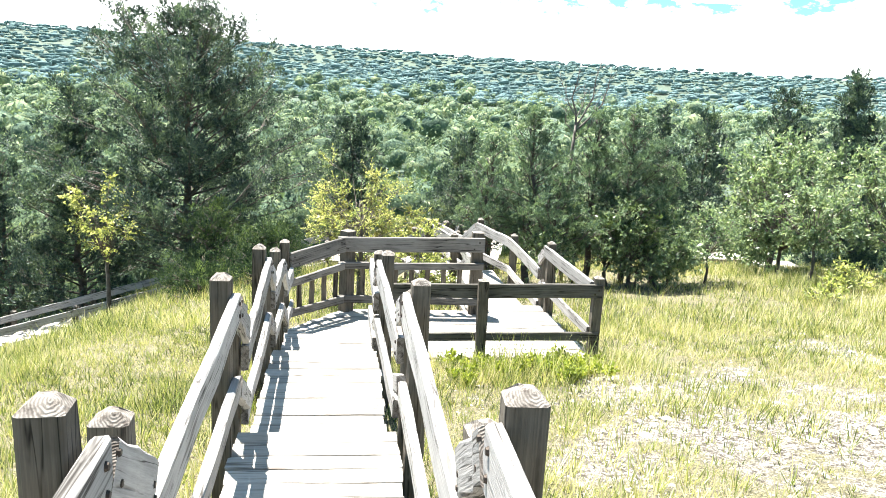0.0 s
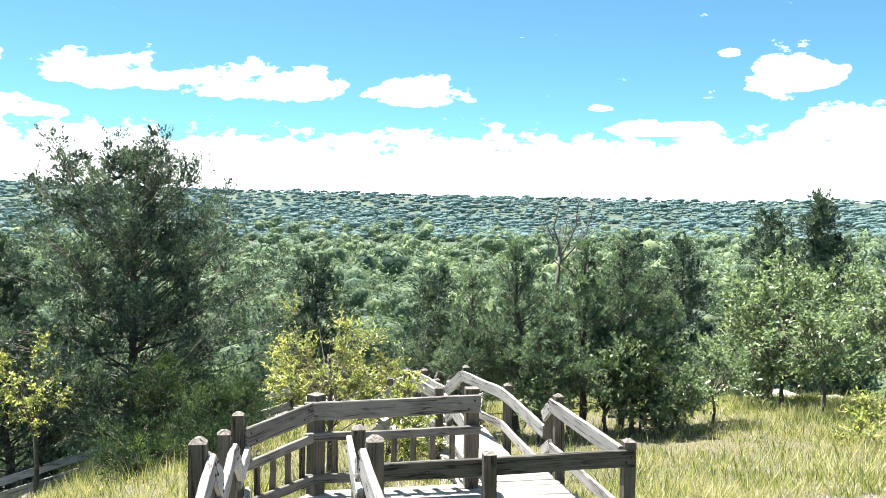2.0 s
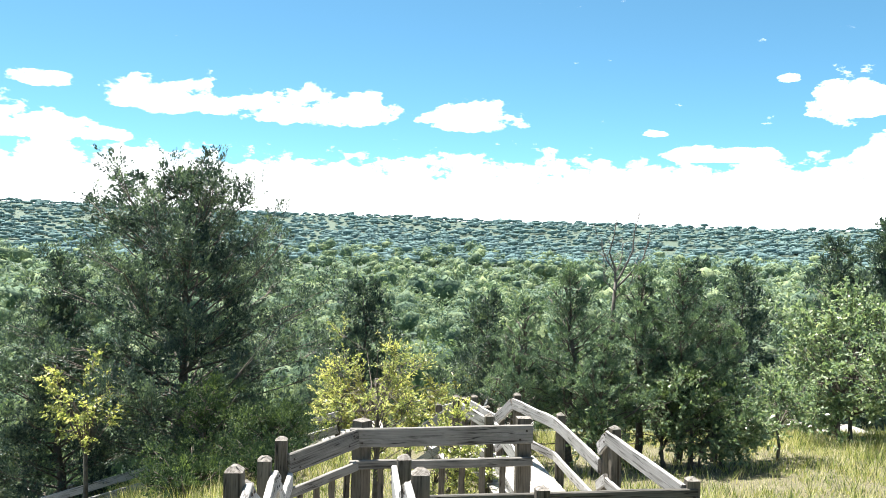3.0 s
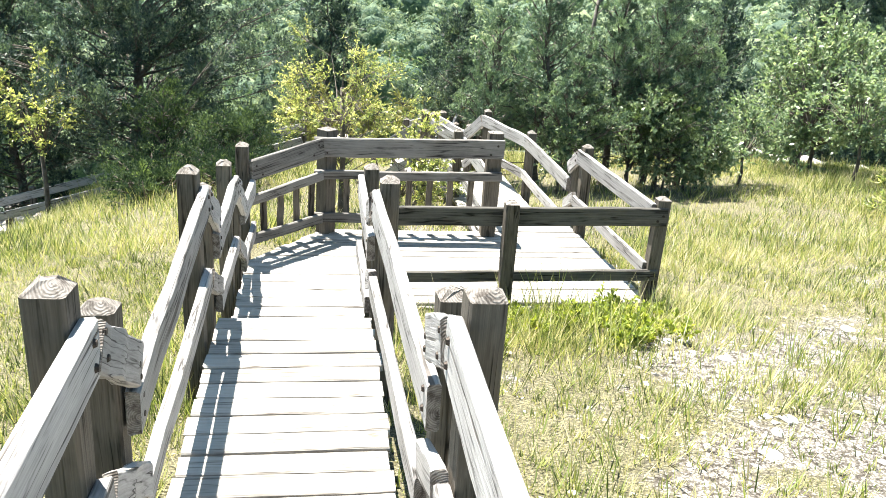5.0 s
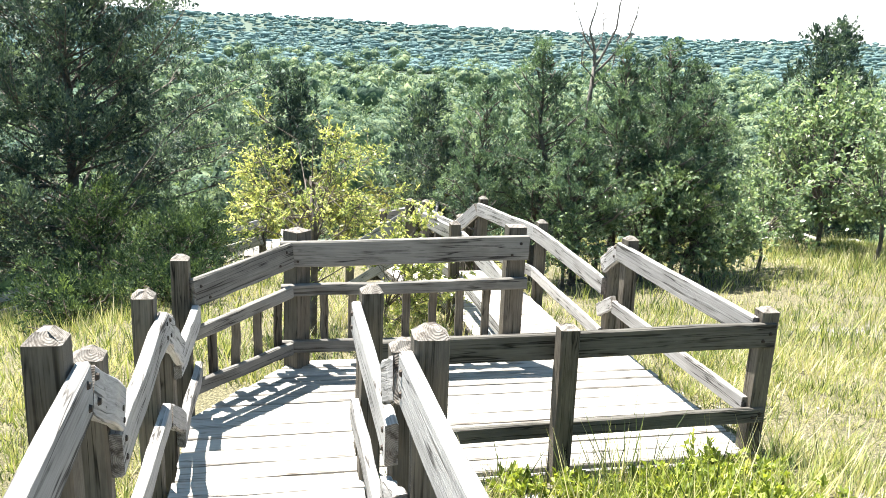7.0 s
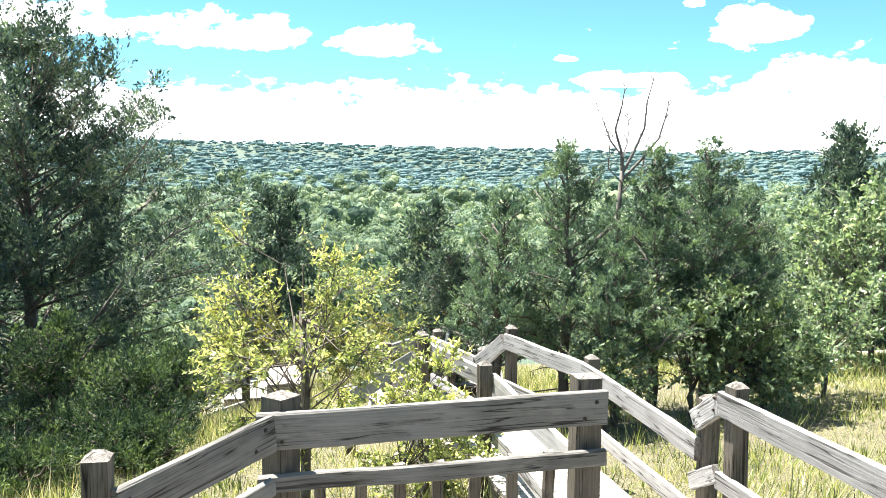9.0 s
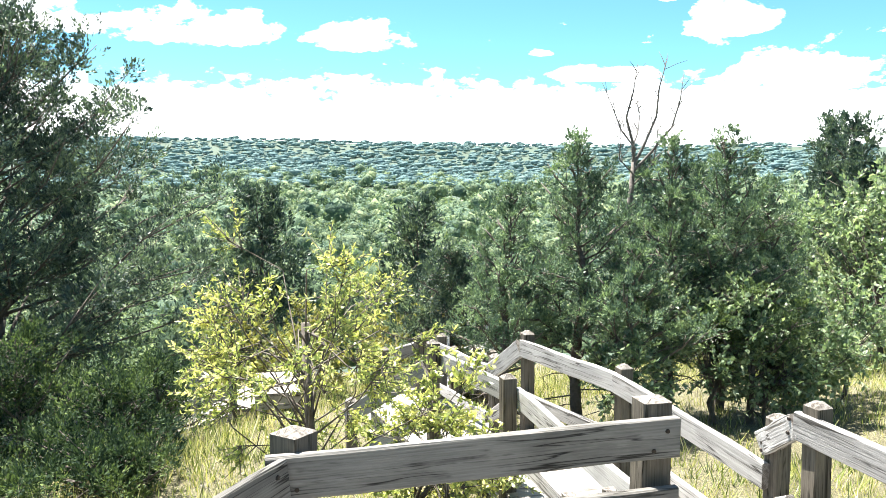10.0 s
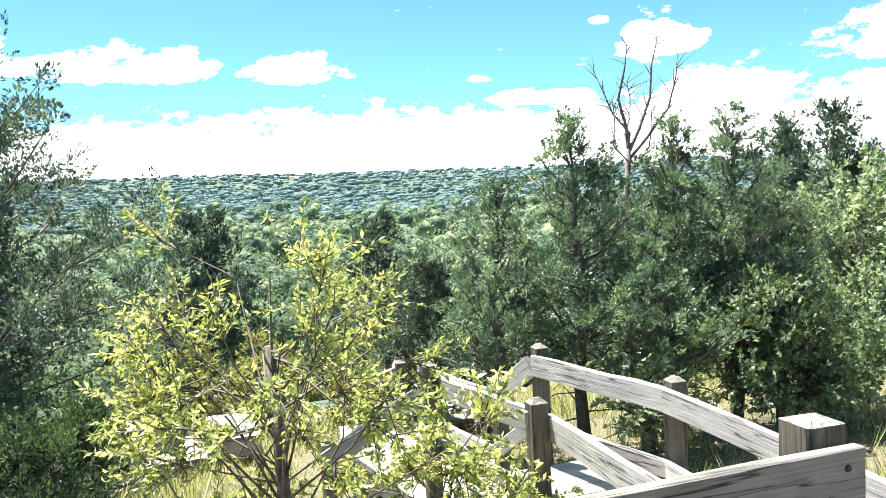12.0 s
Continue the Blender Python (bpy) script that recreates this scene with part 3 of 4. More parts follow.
steep_piece(2.398, -1, 8.645, 0.805, 8.86, 0.60)

# ---- second flight, down beyond the landing ----


def deck_run(a, b, width, z0, z1, n, label="grey plank deck of the lower boardwalk"):
    """A deck of n level bays from a to b (centre line), stepping down from z0 to z1."""
    a, b = Vector(a), Vector(b)
    d = (b - a)
    run = d.length / n
    u = d.normalized()
    ang = math.atan2(u.y, u.x) - math.pi / 2
    for i in range(n):
        p = a + u * run * i
        z = z0 + (z1 - z0) * (i / max(1, n - 1))
        e = thing("boardwalk_deck", (p.x, p.y, z), label, "deck", "boardwalk decks", "structure")
        k = max(2, round(run / BOARD))
        for j in range(k):
            c = u * (run * (j + 0.5) / k)
            s = Vector((u.y, -u.x)) * width / 2
            q0, q1 = p + c - s, p + c + s
            board("plank", (q0.x, q0.y, z - 0.02), (q1.x, q1.y, z - 0.02), run / k - 0.008, 0.038, WOOD_DECK, e, wobble=0.002)
        for f in (-0.42, 0.42):
            s = Vector((u.y, -u.x)) * width * f
            board("stringer", (p.x + s.x, p.y + s.y, z - 0.13), (p.x + s.x + u.x * run, p.y + s.y + u.y * run, z - 0.13), 0.045, 0.18, WOOD_RAIL, e)


def simple_rail(points, label, extra=0.08, post_low=0.9, mid=0.42, size=0.095, skip=(), side=1):
    """Posts at points (x, y, rail top z), rails between, on the posts' left side going along, or their right with side -1."""
    rl = thing("railing", (points[0][0], points[0][1], points[0][2] - 0.8), label, "railing", "lower boardwalk railings")
    for i, (x, y, z) in enumerate(points):
        if i not in skip:
            post((x, y), z + (extra[i] if isinstance(extra, tuple) else extra), min(z - post_low, gz(x, y)) - 0.1, size, rl)
    for (x0, y0, z0), (x1, y1, z1) in zip(points, points[1:]):
        d = Vector((x1 - x0, y1 - y0)).normalized()
        o = Vector((-d.y, d.x)) * 0.066 * side
        board("top_rail", (x0 + o.x, y0 + o.y, z0 - 0.07), (x1 + o.x, y1 + o.y, z1 - 0.07), 0.04, 0.14, WOOD_RAIL, rl)
        board("mid_rail", (x0 + o.x, y0 + o.y, z0 - mid - 0.05), (x1 + o.x, y1 + o.y, z1 - mid - 0.05), 0.04, 0.10, WOOD_RAIL, rl)
    return rl


deck_run((1.88, 8.81), (1.83, 11.5), 0.84, -0.19, -0.19, 1)
simple_rail([(2.395, 8.86, 0.47), (2.335, 10.467, 0.541), (2.045, 11.60, 0.55)], "pale weathered railing bending along the second flight", extra=(0.25, 0.06, 0.078))
simple_rail([(1.475, 8.58, 0.47), (1.457, 10.362, 0.515)], "weathered railing on the bush side of the second flight", extra=0.097, skip=(0,), side=-1)
simple_rail([(1.445, 10.40, 0.515), (1.20, 11.45, 0.52)], "broad split board railing beyond the tall post", extra=0.11, skip=(0,), side=-1)
simple_rail([(2.035, 11.63, 0.54), (1.90, 12.03, 0.25)], "short steep railing boards over a step", extra=0.095, skip=(0,))
simple_rail([(1.17, 11.48, 0.47), (0.62, 12.0, -0.03)], "weathered stair railing going down beside the bright bush", skip=(0,))
deck_run((1.68, 11.52), (1.36, 13.3), 0.90, -0.40, -0.40, 1)
simple_rail([(1.89, 12.06, 0.24), (1.72, 13.3, 0.20)], "weathered railing of the third flight", skip=(0,))
deck_run((1.45, 13.35), (1.75, 15.2), 1.0, -0.62, -0.80, 2)
deck_run((0.5, 11.5), (0.5, 12.7), 1.9, -0.72, -0.72, 1)
simple_rail([(1.20, 13.6, 0.02), (1.66, 14.0, 0.04), (2.09, 15.5, -0.12)], "weathered railing of the lower landing")
simple_rail([(2.03, 14.0, -0.10), (2.43, 15.5, -0.03), (2.8, 17.2, -0.1)], "weathered railing of the lower boardwalk")
simple_rail([(2.45, 13.9, -0.14), (2.84, 15.1, 0.0)], "weathered railing of the lower boardwalk")
deck_run((2.6, 15.2), (3.4, 18.5), 0.9, -0.9, -1.05, 2)
# long lower run, stepping down along the slope
deck_run((0.40, 15.63), (-10.4, 15.7), 1.05, -0.74, -3.84, 20)
simple_rail([(1.2 - 1.6 * i, 15.0, -0.08 - 0.469 * i) for i in range(1, 8)], "weathered railing along the long lower boardwalk", mid=0.33)
simple_rail([(1.2 - 1.6 * i, 16.2, -0.08 - 0.469 * i) for i in range(1, 8)], "weathered railing along the long lower boardwalk", mid=0.33)
# walkway at the far side of the meadow
deck_run((9.6, 20.8), (15.0, 21.0), 1.0, gz(9.6, 20.8) + 0.2, gz(15.0, 21.0) + 0.2, 3)

# ---- trees ----


def tube(points, radii, sides=7):
    pts = [Vector(p) for p in points]
    verts, faces = [], []
    for i, p in enumerate(pts):
        d = (pts[min(i + 1, len(pts) - 1)] - pts[max(i - 1, 0)]).normalized()
        a = d.orthogonal().normalized()
        b = d.cross(a)
        for j in range(sides):
            t = 2 * math.pi * j / sides
            verts.append(p + (a * math.cos(t) + b * math.sin(t)) * radii[i])
    for i in range(len(pts) - 1):
        for j in range(sides):
            k = i * sides
            faces.append((k + j, k + (j + 1) % sides, k + sides + (j + 1) % sides, k + sides + j))
    verts.append(pts[-1])
    tip = len(verts) - 1
    k = (len(pts) - 1) * sides
    for j in range(sides):
        faces.append((k + j, k + (j + 1) % sides, tip))
    return verts, faces


def joined(pieces):
    verts, faces = [], []
    for v, f in pieces:
        o = len(verts)
        verts += v
        faces += [tuple(i + o for i in q) for q in f]
    return verts, faces


def cedar_tree(place, height, radius, seed, label, dense=1.0, bare=0.12, spray=0.05, clump=0.2, shape=0.6, tufts_in=11, per=16, mat=CEDAR):
    """A red cedar: trunk and ascending limbs that carry dense rounded clumps; each clump is made of pointed tufts of small sprays, with dark gaps between the clumps."""
    r = np.random.default_rng(seed)
    e = thing("cedar_tree", place, label, "tree", "cedars")
    n = 9
    path = [Vector((r.normal() * 0.008 * height, r.normal() * 0.008 * height, height * 0.93 * i / n)) for i in range(n + 1)]
    base_r = 0.014 * height + 0.025
    pieces = [tube(path, [base_r * (1 - 0.93 * i / n) for i in range(n + 1)], 8)]
    cc, cr = [], []
    count = int((18 + 5 * height) * dense)
    for k in range(count):
        f = min(bare + (1 - bare) * (k + r.random()) / count, 0.985)
        seg = f * n * 0.999
        i0 = int(seg)
        p = path[i0].lerp(path[i0 + 1], seg - i0)
        prof = (1 - f) ** shape * (0.75 + 0.25 * min(1, f / 0.25)) * 1.05
        ln = radius * prof * r.choice([0.6, 0.85, 1.0, 1.12], p=[0.25, 0.3, 0.3, 0.15]) * r.uniform(0.85, 1.1)
        ln = max(ln, clump * 0.7)
        ang = k * 2.399 + r.normal() * 0.5
        d = Vector((math.cos(ang), math.sin(ang), r.uniform(-0.1, 0.4) + 0.8 * f)).normalized()
        pts = [p + d * ln * q + Vector((0, 0, 0.16 * ln * q * q)) + Vector(r.normal(size=3)) * 0.03 * ln for q in (0, 0.35, 0.7, 1.0)]
        pieces.append(tube(pts, [base_r * 0.34 * (1 - f * 0.75), base_r * 0.2 * (1 - f * 0.7), 0.012, 0.004], 5))
        m = max(1, round(ln / clump * 0.95))
        for q in range(m):
            t = 1.0 - 0.72 * (q + 0.6 * r.random()) / m
            s = t * 3 * 0.999
            j = int(s)
            c = np.array(pts[j].lerp(pts[j + 1], s - j)) + r.normal(size=3) * clump * np.array([0.45, 0.45, 0.3])
            pieces.append(tube([pts[j], Vector(c)], [0.008, 0.003], 3))
            cc.append(c)
            cr.append(clump * r.uniform(0.55, 1.25) * (1.05 - 0.35 * f))
    for k in range(int(6 + 3 * height)):
        f = r.uniform(0.06, bare + 0.35)
        p = path[0].lerp(path[-1], f)
        ang = r.uniform(0, 6.28)
        ln = radius * r.uniform(0.3, 0.85)
        d = Vector((math.cos(ang), math.sin(ang), r.uniform(-0.15, 0.35)))
        pts = [p, p + d * ln * 0.5 + Vector(r.normal(size=3)) * 0.04, p + d * ln + Vector(r.normal(size=3)) * 0.07]
        pieces.append(tube(pts, [0.010, 0.007, 0.002], 4))
        for q in range(4):
            s0 = pts[1].lerp(pts[2], r.random())
            pieces.append(tube([s0, s0 + Vector(r.normal(size=3)) * 0.10], [0.004, 0.0015], 3))
    cc.append(np.array(path[-1]))
    cr.append(clump * 0.7)
    cc, cr = np.array(cc), np.array(cr)
    k = len(cc)
    td = unit(r.normal(size=(k, tufts_in, 3)) + np.array([0, 0, 0.85]))
    td[..., 2] = np.where(td[..., 2] < 0, td[..., 2] * 0.5, td[..., 2])
    tl = cr[:, None] * r.uniform(0.7, 1.55, (k, tufts_in))
    tt = 0.25 + 0.75 * r.random((k, tufts_in, per)) ** 0.7
    rad = unit(r.normal(size=(k, tufts_in, per, 3)))
    wide = (1.12 - tt) * 0.36 * tl[..., None] * r.random((k, tufts_in, per)) ** 0.6
    c = cc[:, None, None, :] + td[:, :, None, :] * (tt * tl[..., None])[..., None] + rad * wide[..., None]
    dr = td[:, :, None, :] + rad * 0.6 + np.array([0, 0, 0.35])
    mesh_object("trunk", *joined(pieces), BARK, e, smooth=True)
    quads_object("crown", leaves(c.reshape(-1, 3), dr.reshape(-1, 3), spray, spray * 0.42), mat, e)
    return e


def leafy_tree(name, place, height, radius, seed, label, mat, group, leaflen=0.12, clumps=60, twigs=5, per=9, trunk_h=0.35, category="tree", multi=1, bark=BARK, twig=0.3, low=0.0, slim=0.4, flat=0.85, rise=0.25, leader=1.0):
    """A broadleaf tree or shrub: limbs that divide into twigs, each set with leaves along its length."""
    r = np.random.default_rng(seed)
    e = thing(name, place, label, category, group)
    parts, cents, dirs, stems = [], [], [], []
    for s in range(multi):
        ang = 2 * math.pi * s / multi + r.random()
        sp = 0.0 if multi == 1 else radius * 0.28
        topp = Vector((math.cos(ang) * sp, math.sin(ang) * sp, height * trunk_h * leader))
        w = 0.012 + 0.012 * height / multi ** 0.5
        mid = topp * 0.5 + Vector((r.normal(), r.normal(), 0)) * 0.03 * height
        parts.append(tube([Vector((0, 0, -0.1)), mid, topp], [w, w * 0.8, w * 0.65], 7))
        stems.append((topp, w * 0.6))
    zc, zr = height * (trunk_h + (1 - trunk_h) * (0.42 - low)), height * (1 - trunk_h) * (0.58 + low)
    for k in range(clumps):
        st, w = stems[k % multi]
        v = unit(r.normal(size=3) * np.array([1, 1, flat]) + np.array([0, 0, 0.1]))
        shoot = r.choice([0.8, 1.0, 1.22], p=[0.4, 0.4, 0.2]) if flat < 0.8 else 1.0
        lump = 0.82 + (0.12 if flat < 0.8 else 0.3) * math.sin(3 * math.atan2(v[1], v[0]) + seed) * math.cos(2.5 * v[2] + seed)
        rad = r.uniform(0.35, 1.0) ** 0.5 * lump * shoot
        tip = Vector((v[0] * radius * rad, v[1] * radius * rad, zc + v[2] * zr * rad))
        bend = Vector(r.normal(size=3)) * 0.08 * radius + Vector((0, 0, 0.04 * height))
        low_fork = Vector((st.x * 0.6, st.y * 0.6, st.z * (0.75 if leader == 1.0 else 0.30)))
        fork = st.lerp(low_fork, r.random() * (0.6 if leader == 1.0 else 1.0))
        mid = (st if leader == 1.0 else fork).lerp(tip, 0.5) + bend
        thick = 1.0 if leader == 1.0 else 0.7
        parts.append(tube([fork, mid, tip], [w * 0.5 * thick, w * 0.26 * thick, 0.004], 4))
        for q in range(twigs):
            start = mid.lerp(tip, r.uniform(0.45, 1.0))
            td = unit(v * 0.8 + r.normal(size=3) * 0.6 + np.array([0, 0, rise]))
            ln = twig * r.uniform(0.5, 1.3)
            end = start + Vector(td) * ln
            parts.append(tube([start, end], [0.004, 0.0015], 3))
            m = int(per * r.uniform(0.7, 1.3))
            u = r.uniform(0.15, 1.0, m)
            base = np.array(start) + td * (u * ln)[:, None]
            cents.append(base)
            dirs.append(td * 0.7 + unit(r.normal(size=(m, 3))) * 0.9)
    mesh_object("trunk", *joined(parts), bark, e, smooth=True)
    quads_object("crown", leaves(np.concatenate(cents), np.concatenate(dirs), leaflen, leaflen * slim), mat, e)
    return e


def dead_tree(place, height, seed, label):
    """A leafless grey snag with a few upswept limbs."""
    r = np.random.default_rng(seed)
    e = thing("dead_tree", place, label, "dead tree")
    fork = height - 1.18
    pieces = [tube([Vector((0, 0, -0.1)), Vector((0.05, 0, fork * 0.5)), Vector((0.03, 0.02, fork * 0.8)), Vector((0.07, 0, fork + 0.05))], [0.050, 0.042, 0.034, 0.024], 7)]
    for dx, dy, up, low, w in ((-0.24, 0.1, 0.79, -0.02, 0.016), (-0.08, -0.06, 1.06, 0.0, 0.021), (0.40, 0.05, 1.18, -0.05, 0.021), (0.62, -0.1, 1.0, -0.12, 0.019), (0.2, 0.3, 0.72, 0.0, 0.013), (-0.32, -0.2, 0.42, -0.3, 0.011), (0.45, 0.2, 0.40, -0.28, 0.012)):
        p = Vector((0.06, 0, fork + low))
        pts = [p]
        for q, out in ((0.2, 0.34), (0.45, 0.62), (0.72, 0.82), (1.0, 1.0)):
            pts.append(p + Vector((dx * out + r.normal() * 0.035, dy * out + r.normal() * 0.035, (up - low) * q)))
        pieces.append(tube(pts, [w, w * 0.85, w * 0.65, w * 0.42, 0.003], 5))
        for q in range(13):
            i = int(r.integers(1, 4))
            st = pts[i].lerp(pts[i + 1], r.random())
            d = Vector((r.normal() * 0.10 + dx * 0.1, r.normal() * 0.08, 0.05 + r.random() * 0.14))
            pieces.append(tube([st, st + d * 0.6 + Vector((0, 0, 0.01)), st + d * 1.2], [0.005, 0.0035, 0.0015], 4))
    mesh_object("trunk", *joined(pieces), DEAD, e, smooth=True)
    return e


def at(x, y, dz=-0.05):
    return (x, y, gz(x, y) + dz)


def to_top(x, y, top):
    return top - gz(x, y) + 0.05


cedar_tree(at(-3.45, 17.0), to_top(-3.45, 17, 4.05), 3.7, 11, "tall dense dark green cedar standing below the boardwalk", 3.0, 0.02, 0.055, 0.33, 0.55, 11, 19)
cedar_tree(at(-5.9, 17.6), to_top(-5.9, 17.6, 2.4), 1.7, 12, "bushy dark cedar beside the tallest cedar", 1.7, 0.03, 0.062, 0.32, 0.6, 12, 20)
cedar_tree(at(-7.8, 18.4), to_top(-7.8, 18.4, 1.2), 1.2, 25, "bushy dark cedar further along the slope", 1.5, 0.03, 0.062, 0.30, 0.6, 11, 18)
cedar_tree(at(-1.47, 13.0), to_top(-1.47, 13.0, 0.02), 0.75, 13, "small bright green bushy cedar below the railing", 1.6, 0.02, 0.037, 0.20, 0.55, 11, 18, mat=SHADED_CEDAR)
cedar_tree(at(-1.15, 14.1), to_top(-1.15, 14.1, -0.1), 0.5, 62, "dark bushy cedar beside the long lower boardwalk", 1.6, 0.02, 0.037, 0.20, 0.55, 11, 18, mat=SHADED_CEDAR)
cedar_tree(at(-2.5, 12.6), to_top(-2.5, 12.6, -0.9), 0.6, 26, "small bushy cedar low on the slope", 1.6, 0.02, 0.037, 0.20, 0.55, 11, 18, mat=SHADED_CEDAR)
cedar_tree(at(-2.5, 14.2), to_top(-2.5, 14.2, 0.3), 0.8, 57, "bushy dark cedar below the railing", 1.6, 0.02, 0.037, 0.20, 0.55, 11, 18, mat=SHADED_CEDAR)
cedar_tree(at(-2.25, 11.9), to_top(-2.25, 11.9, -0.6), 0.75, 58, "low bushy cedar below the railing", 1.6, 0.02, 0.037, 0.20, 0.55, 11, 18, mat=SHADED_CEDAR)
cedar_tree(at(-1.3, 12.2), to_top(-1.3, 12.2, -0.5), 0.7, 60, "low bushy cedar below the landing", 1.6, 0.02, 0.037, 0.20, 0.55, 11, 18, mat=SHADED_CEDAR)
cedar_tree(at(3.2, 13.25), to_top(3.2, 13.25, 2.48), 1.25, 14, "slender cedar with tufted top beside the lower boardwalk", 1.5, 0.26, 0.031, 0.165, 0.75, 9, 26, mat=GLADE_CEDAR)
cedar_tree(at(2.5, 13.5), to_top(2.5, 13.5, 1.85), 0.95, 17, "dark cedar close to the lower boardwalk", 1.45, 0.24, 0.031, 0.165, 0.7, 9, 26, mat=GLADE_CEDAR)
cedar_tree(at(4.42, 13.5), to_top(4.42, 13.5, 2.38), 1.15, 15, "dense dark cedar at the meadow's edge", 1.5, 0.30, 0.031, 0.165, 0.7, 9, 26, mat=GLADE_CEDAR)
cedar_tree(at(5.1, 13.5), to_top(5.1, 13.5, 2.5), 1.2, 16, "dense dark cedar at the meadow's edge", 1.5, 0.30, 0.031, 0.165, 0.7, 9, 26, mat=GLADE_CEDAR)
cedar_tree(at(3.55, 12.7), to_top(3.55, 12.7, 1.25), 1.05, 27, "low spreading cedar beside the second flight", 1.45, 0.33, 0.031, 0.165, 0.7, 9, 26, mat=GLADE_CEDAR)
cedar_tree(at(4.95, 12.7), to_top(4.95, 12.7, 0.7), 0.75, 28, "small cedar with dangling bright tufts", 1.45, 0.40, 0.028, 0.17, 0.5, 10, 30, mat=SHADED_CEDAR)
cedar_tree(at(5.75, 13.6), to_top(5.75, 13.6, 1.9), 1.0, 52, "dark cedar at the meadow's edge", 1.45, 0.30, 0.031, 0.165, 0.7, 9, 26, mat=GLADE_CEDAR)
cedar_tree(at(2.25, 15.0), to_top(2.25, 15.0, 1.0), 0.9, 51, "dark cedar lower on the slope", 1.4, 0.2, 0.042, 0.22, 0.5, 12, 20)
cedar_tree(at(21.2, 31.2), to_top(21.2, 31.2, 4.0), 2.9, 19, "pointed dark cedar rising behind the oaks", 2.1, 0.1, 0.12, 0.5, 0.75, 11, 16)
cedar_tree(at(10.7, 26.0), to_top(10.7, 26, 2.3), 1.3, 20, "narrow dark cedar in the woods edge", 1.1, 0.05, 0.10, 0.40, 0.6, 10, 16)
cedar_tree(at(12.5, 26.3), to_top(12.5, 26.3, 2.2), 2.1, 21, "rounded brownish-green cedar in the woods edge", 1.2, 0.04, 0.10, 0.42, 0.6, 10, 16)
cedar_tree(at(0.1, 24.0), to_top(0.1, 24, 1.6), 1.7, 22, "broad dark cedar below the slope", 1.2, 0.06, 0.10, 0.40, 0.6, 10, 16)
cedar_tree(at(3.35, 22.0), to_top(3.35, 22, 1.35), 1.35, 23, "dark cedar lower on the slope", 1.2, 0.05, 0.10, 0.40, 0.6, 10, 16)
cedar_tree(at(7.6, 20.5), to_top(7.6, 20.5, 1.0), 1.5, 24, "dark cedar behind the meadow", 1.2, 0.05, 0.09, 0.36, 0.6, 10, 16)
cedar_tree(at(10.4, 17.6), to_top(10.4, 17.6, 2.95), 1.3, 54, "dark cedar behind the oaks", 1.2, 0.2, 0.075, 0.3, 0.6, 10, 16)
leafy_tree("oak_sapling", at(4.65, 12.8), to_top(4.65, 12.8, 0.85), 0.5, 55, "thin oak sapling growing among the cedars", OAK, "saplings", 0.065, 22, 7, 13, 0.35, "sapling", twig=0.3, slim=0.5)
leafy_tree("oak_sapling", at(5.95, 13.3), to_top(5.95, 13.3, 0.55), 0.6, 56, "thin oak sapling growing among the cedars", OAK, "saplings", 0.065, 26, 7, 13, 0.3, "sapling", twig=0.3, slim=0.5)
for x, y, top, rad, seed in ((4.5, 12.75, 0.6, 0.5, 71), (5.05, 12.6, 0.15, 0.45, 72), (6.7, 13.4, 0.75, 0.6, 73), (3.35, 12.45, 0.35, 0.4, 74)):
    leafy_tree("oak_sapling", at(x, y), to_top(x, y, top), rad, seed, "thin oak sapling with glossy leaves among the cedars", OAK, "saplings", 0.065, 22, 7, 13, 0.35, "sapling", twig=0.3, slim=0.5)
dead_tree(at(4.0, 13.74), to_top(4.0, 13.74, 3.22), 3, "bare grey dead tree standing among cedars")
leafy_tree("oak_tree", at(9.75, 16.1), to_top(9.75, 16.1, 2.3), 1.75, 31, "broadleaf oak with glossy sunlit leaves", OAK, "oaks", 0.10, 95, 8, 14, 0.2, twig=0.42, low=0.1, slim=0.5)
leafy_tree("oak_tree", at(9.2, 14.0), to_top(9.2, 14.0, 1.3), 1.0, 32, "young oak with a thin straight trunk in the meadow", OAK, "oaks", 0.08, 44, 8, 14, 0.40, twig=0.34, slim=0.5)
leafy_tree("oak_tree", at(5.55, 12.9), to_top(5.55, 12.9, 0.4), 0.85, 33, "small leaning oak at the edge of the cedars", OAK, "oaks", 0.07, 40, 8, 14, 0.28, twig=0.3, slim=0.5)
leafy_tree("oak_tree", at(12.4, 15.6), to_top(12.4, 15.6, 2.6), 1.9, 34, "broadleaf oak with glossy sunlit leaves", OAK, "oaks", 0.10, 95, 8, 14, 0.2, twig=0.42, low=0.1, slim=0.5)
leafy_tree("oak_tree", at(7.4, 18.2), to_top(7.4, 18.2, 0.7), 1.2, 35, "small oak at the back of the meadow", OAK, "oaks", 0.13, 40, 6, 9, 0.25, twig=0.34, low=0.1, slim=0.5)
leafy_tree("oak_tree", at(10.6, 18.8), to_top(10.6, 18.8, 1.0), 1.5, 36, "oak at the back of the meadow", OAK, "oaks", 0.14, 50, 6, 9, 0.25, twig=0.34, low=0.1, slim=0.5)
leafy_tree("oak_sapling", at(4.05, 13.1), to_top(4.05, 13.1, 1.0), 0.5, 37, "thin oak sapling growing among the cedars", OAK, "saplings", 0.065, 20, 7, 14, 0.4, "sapling", twig=0.3, slim=0.5)
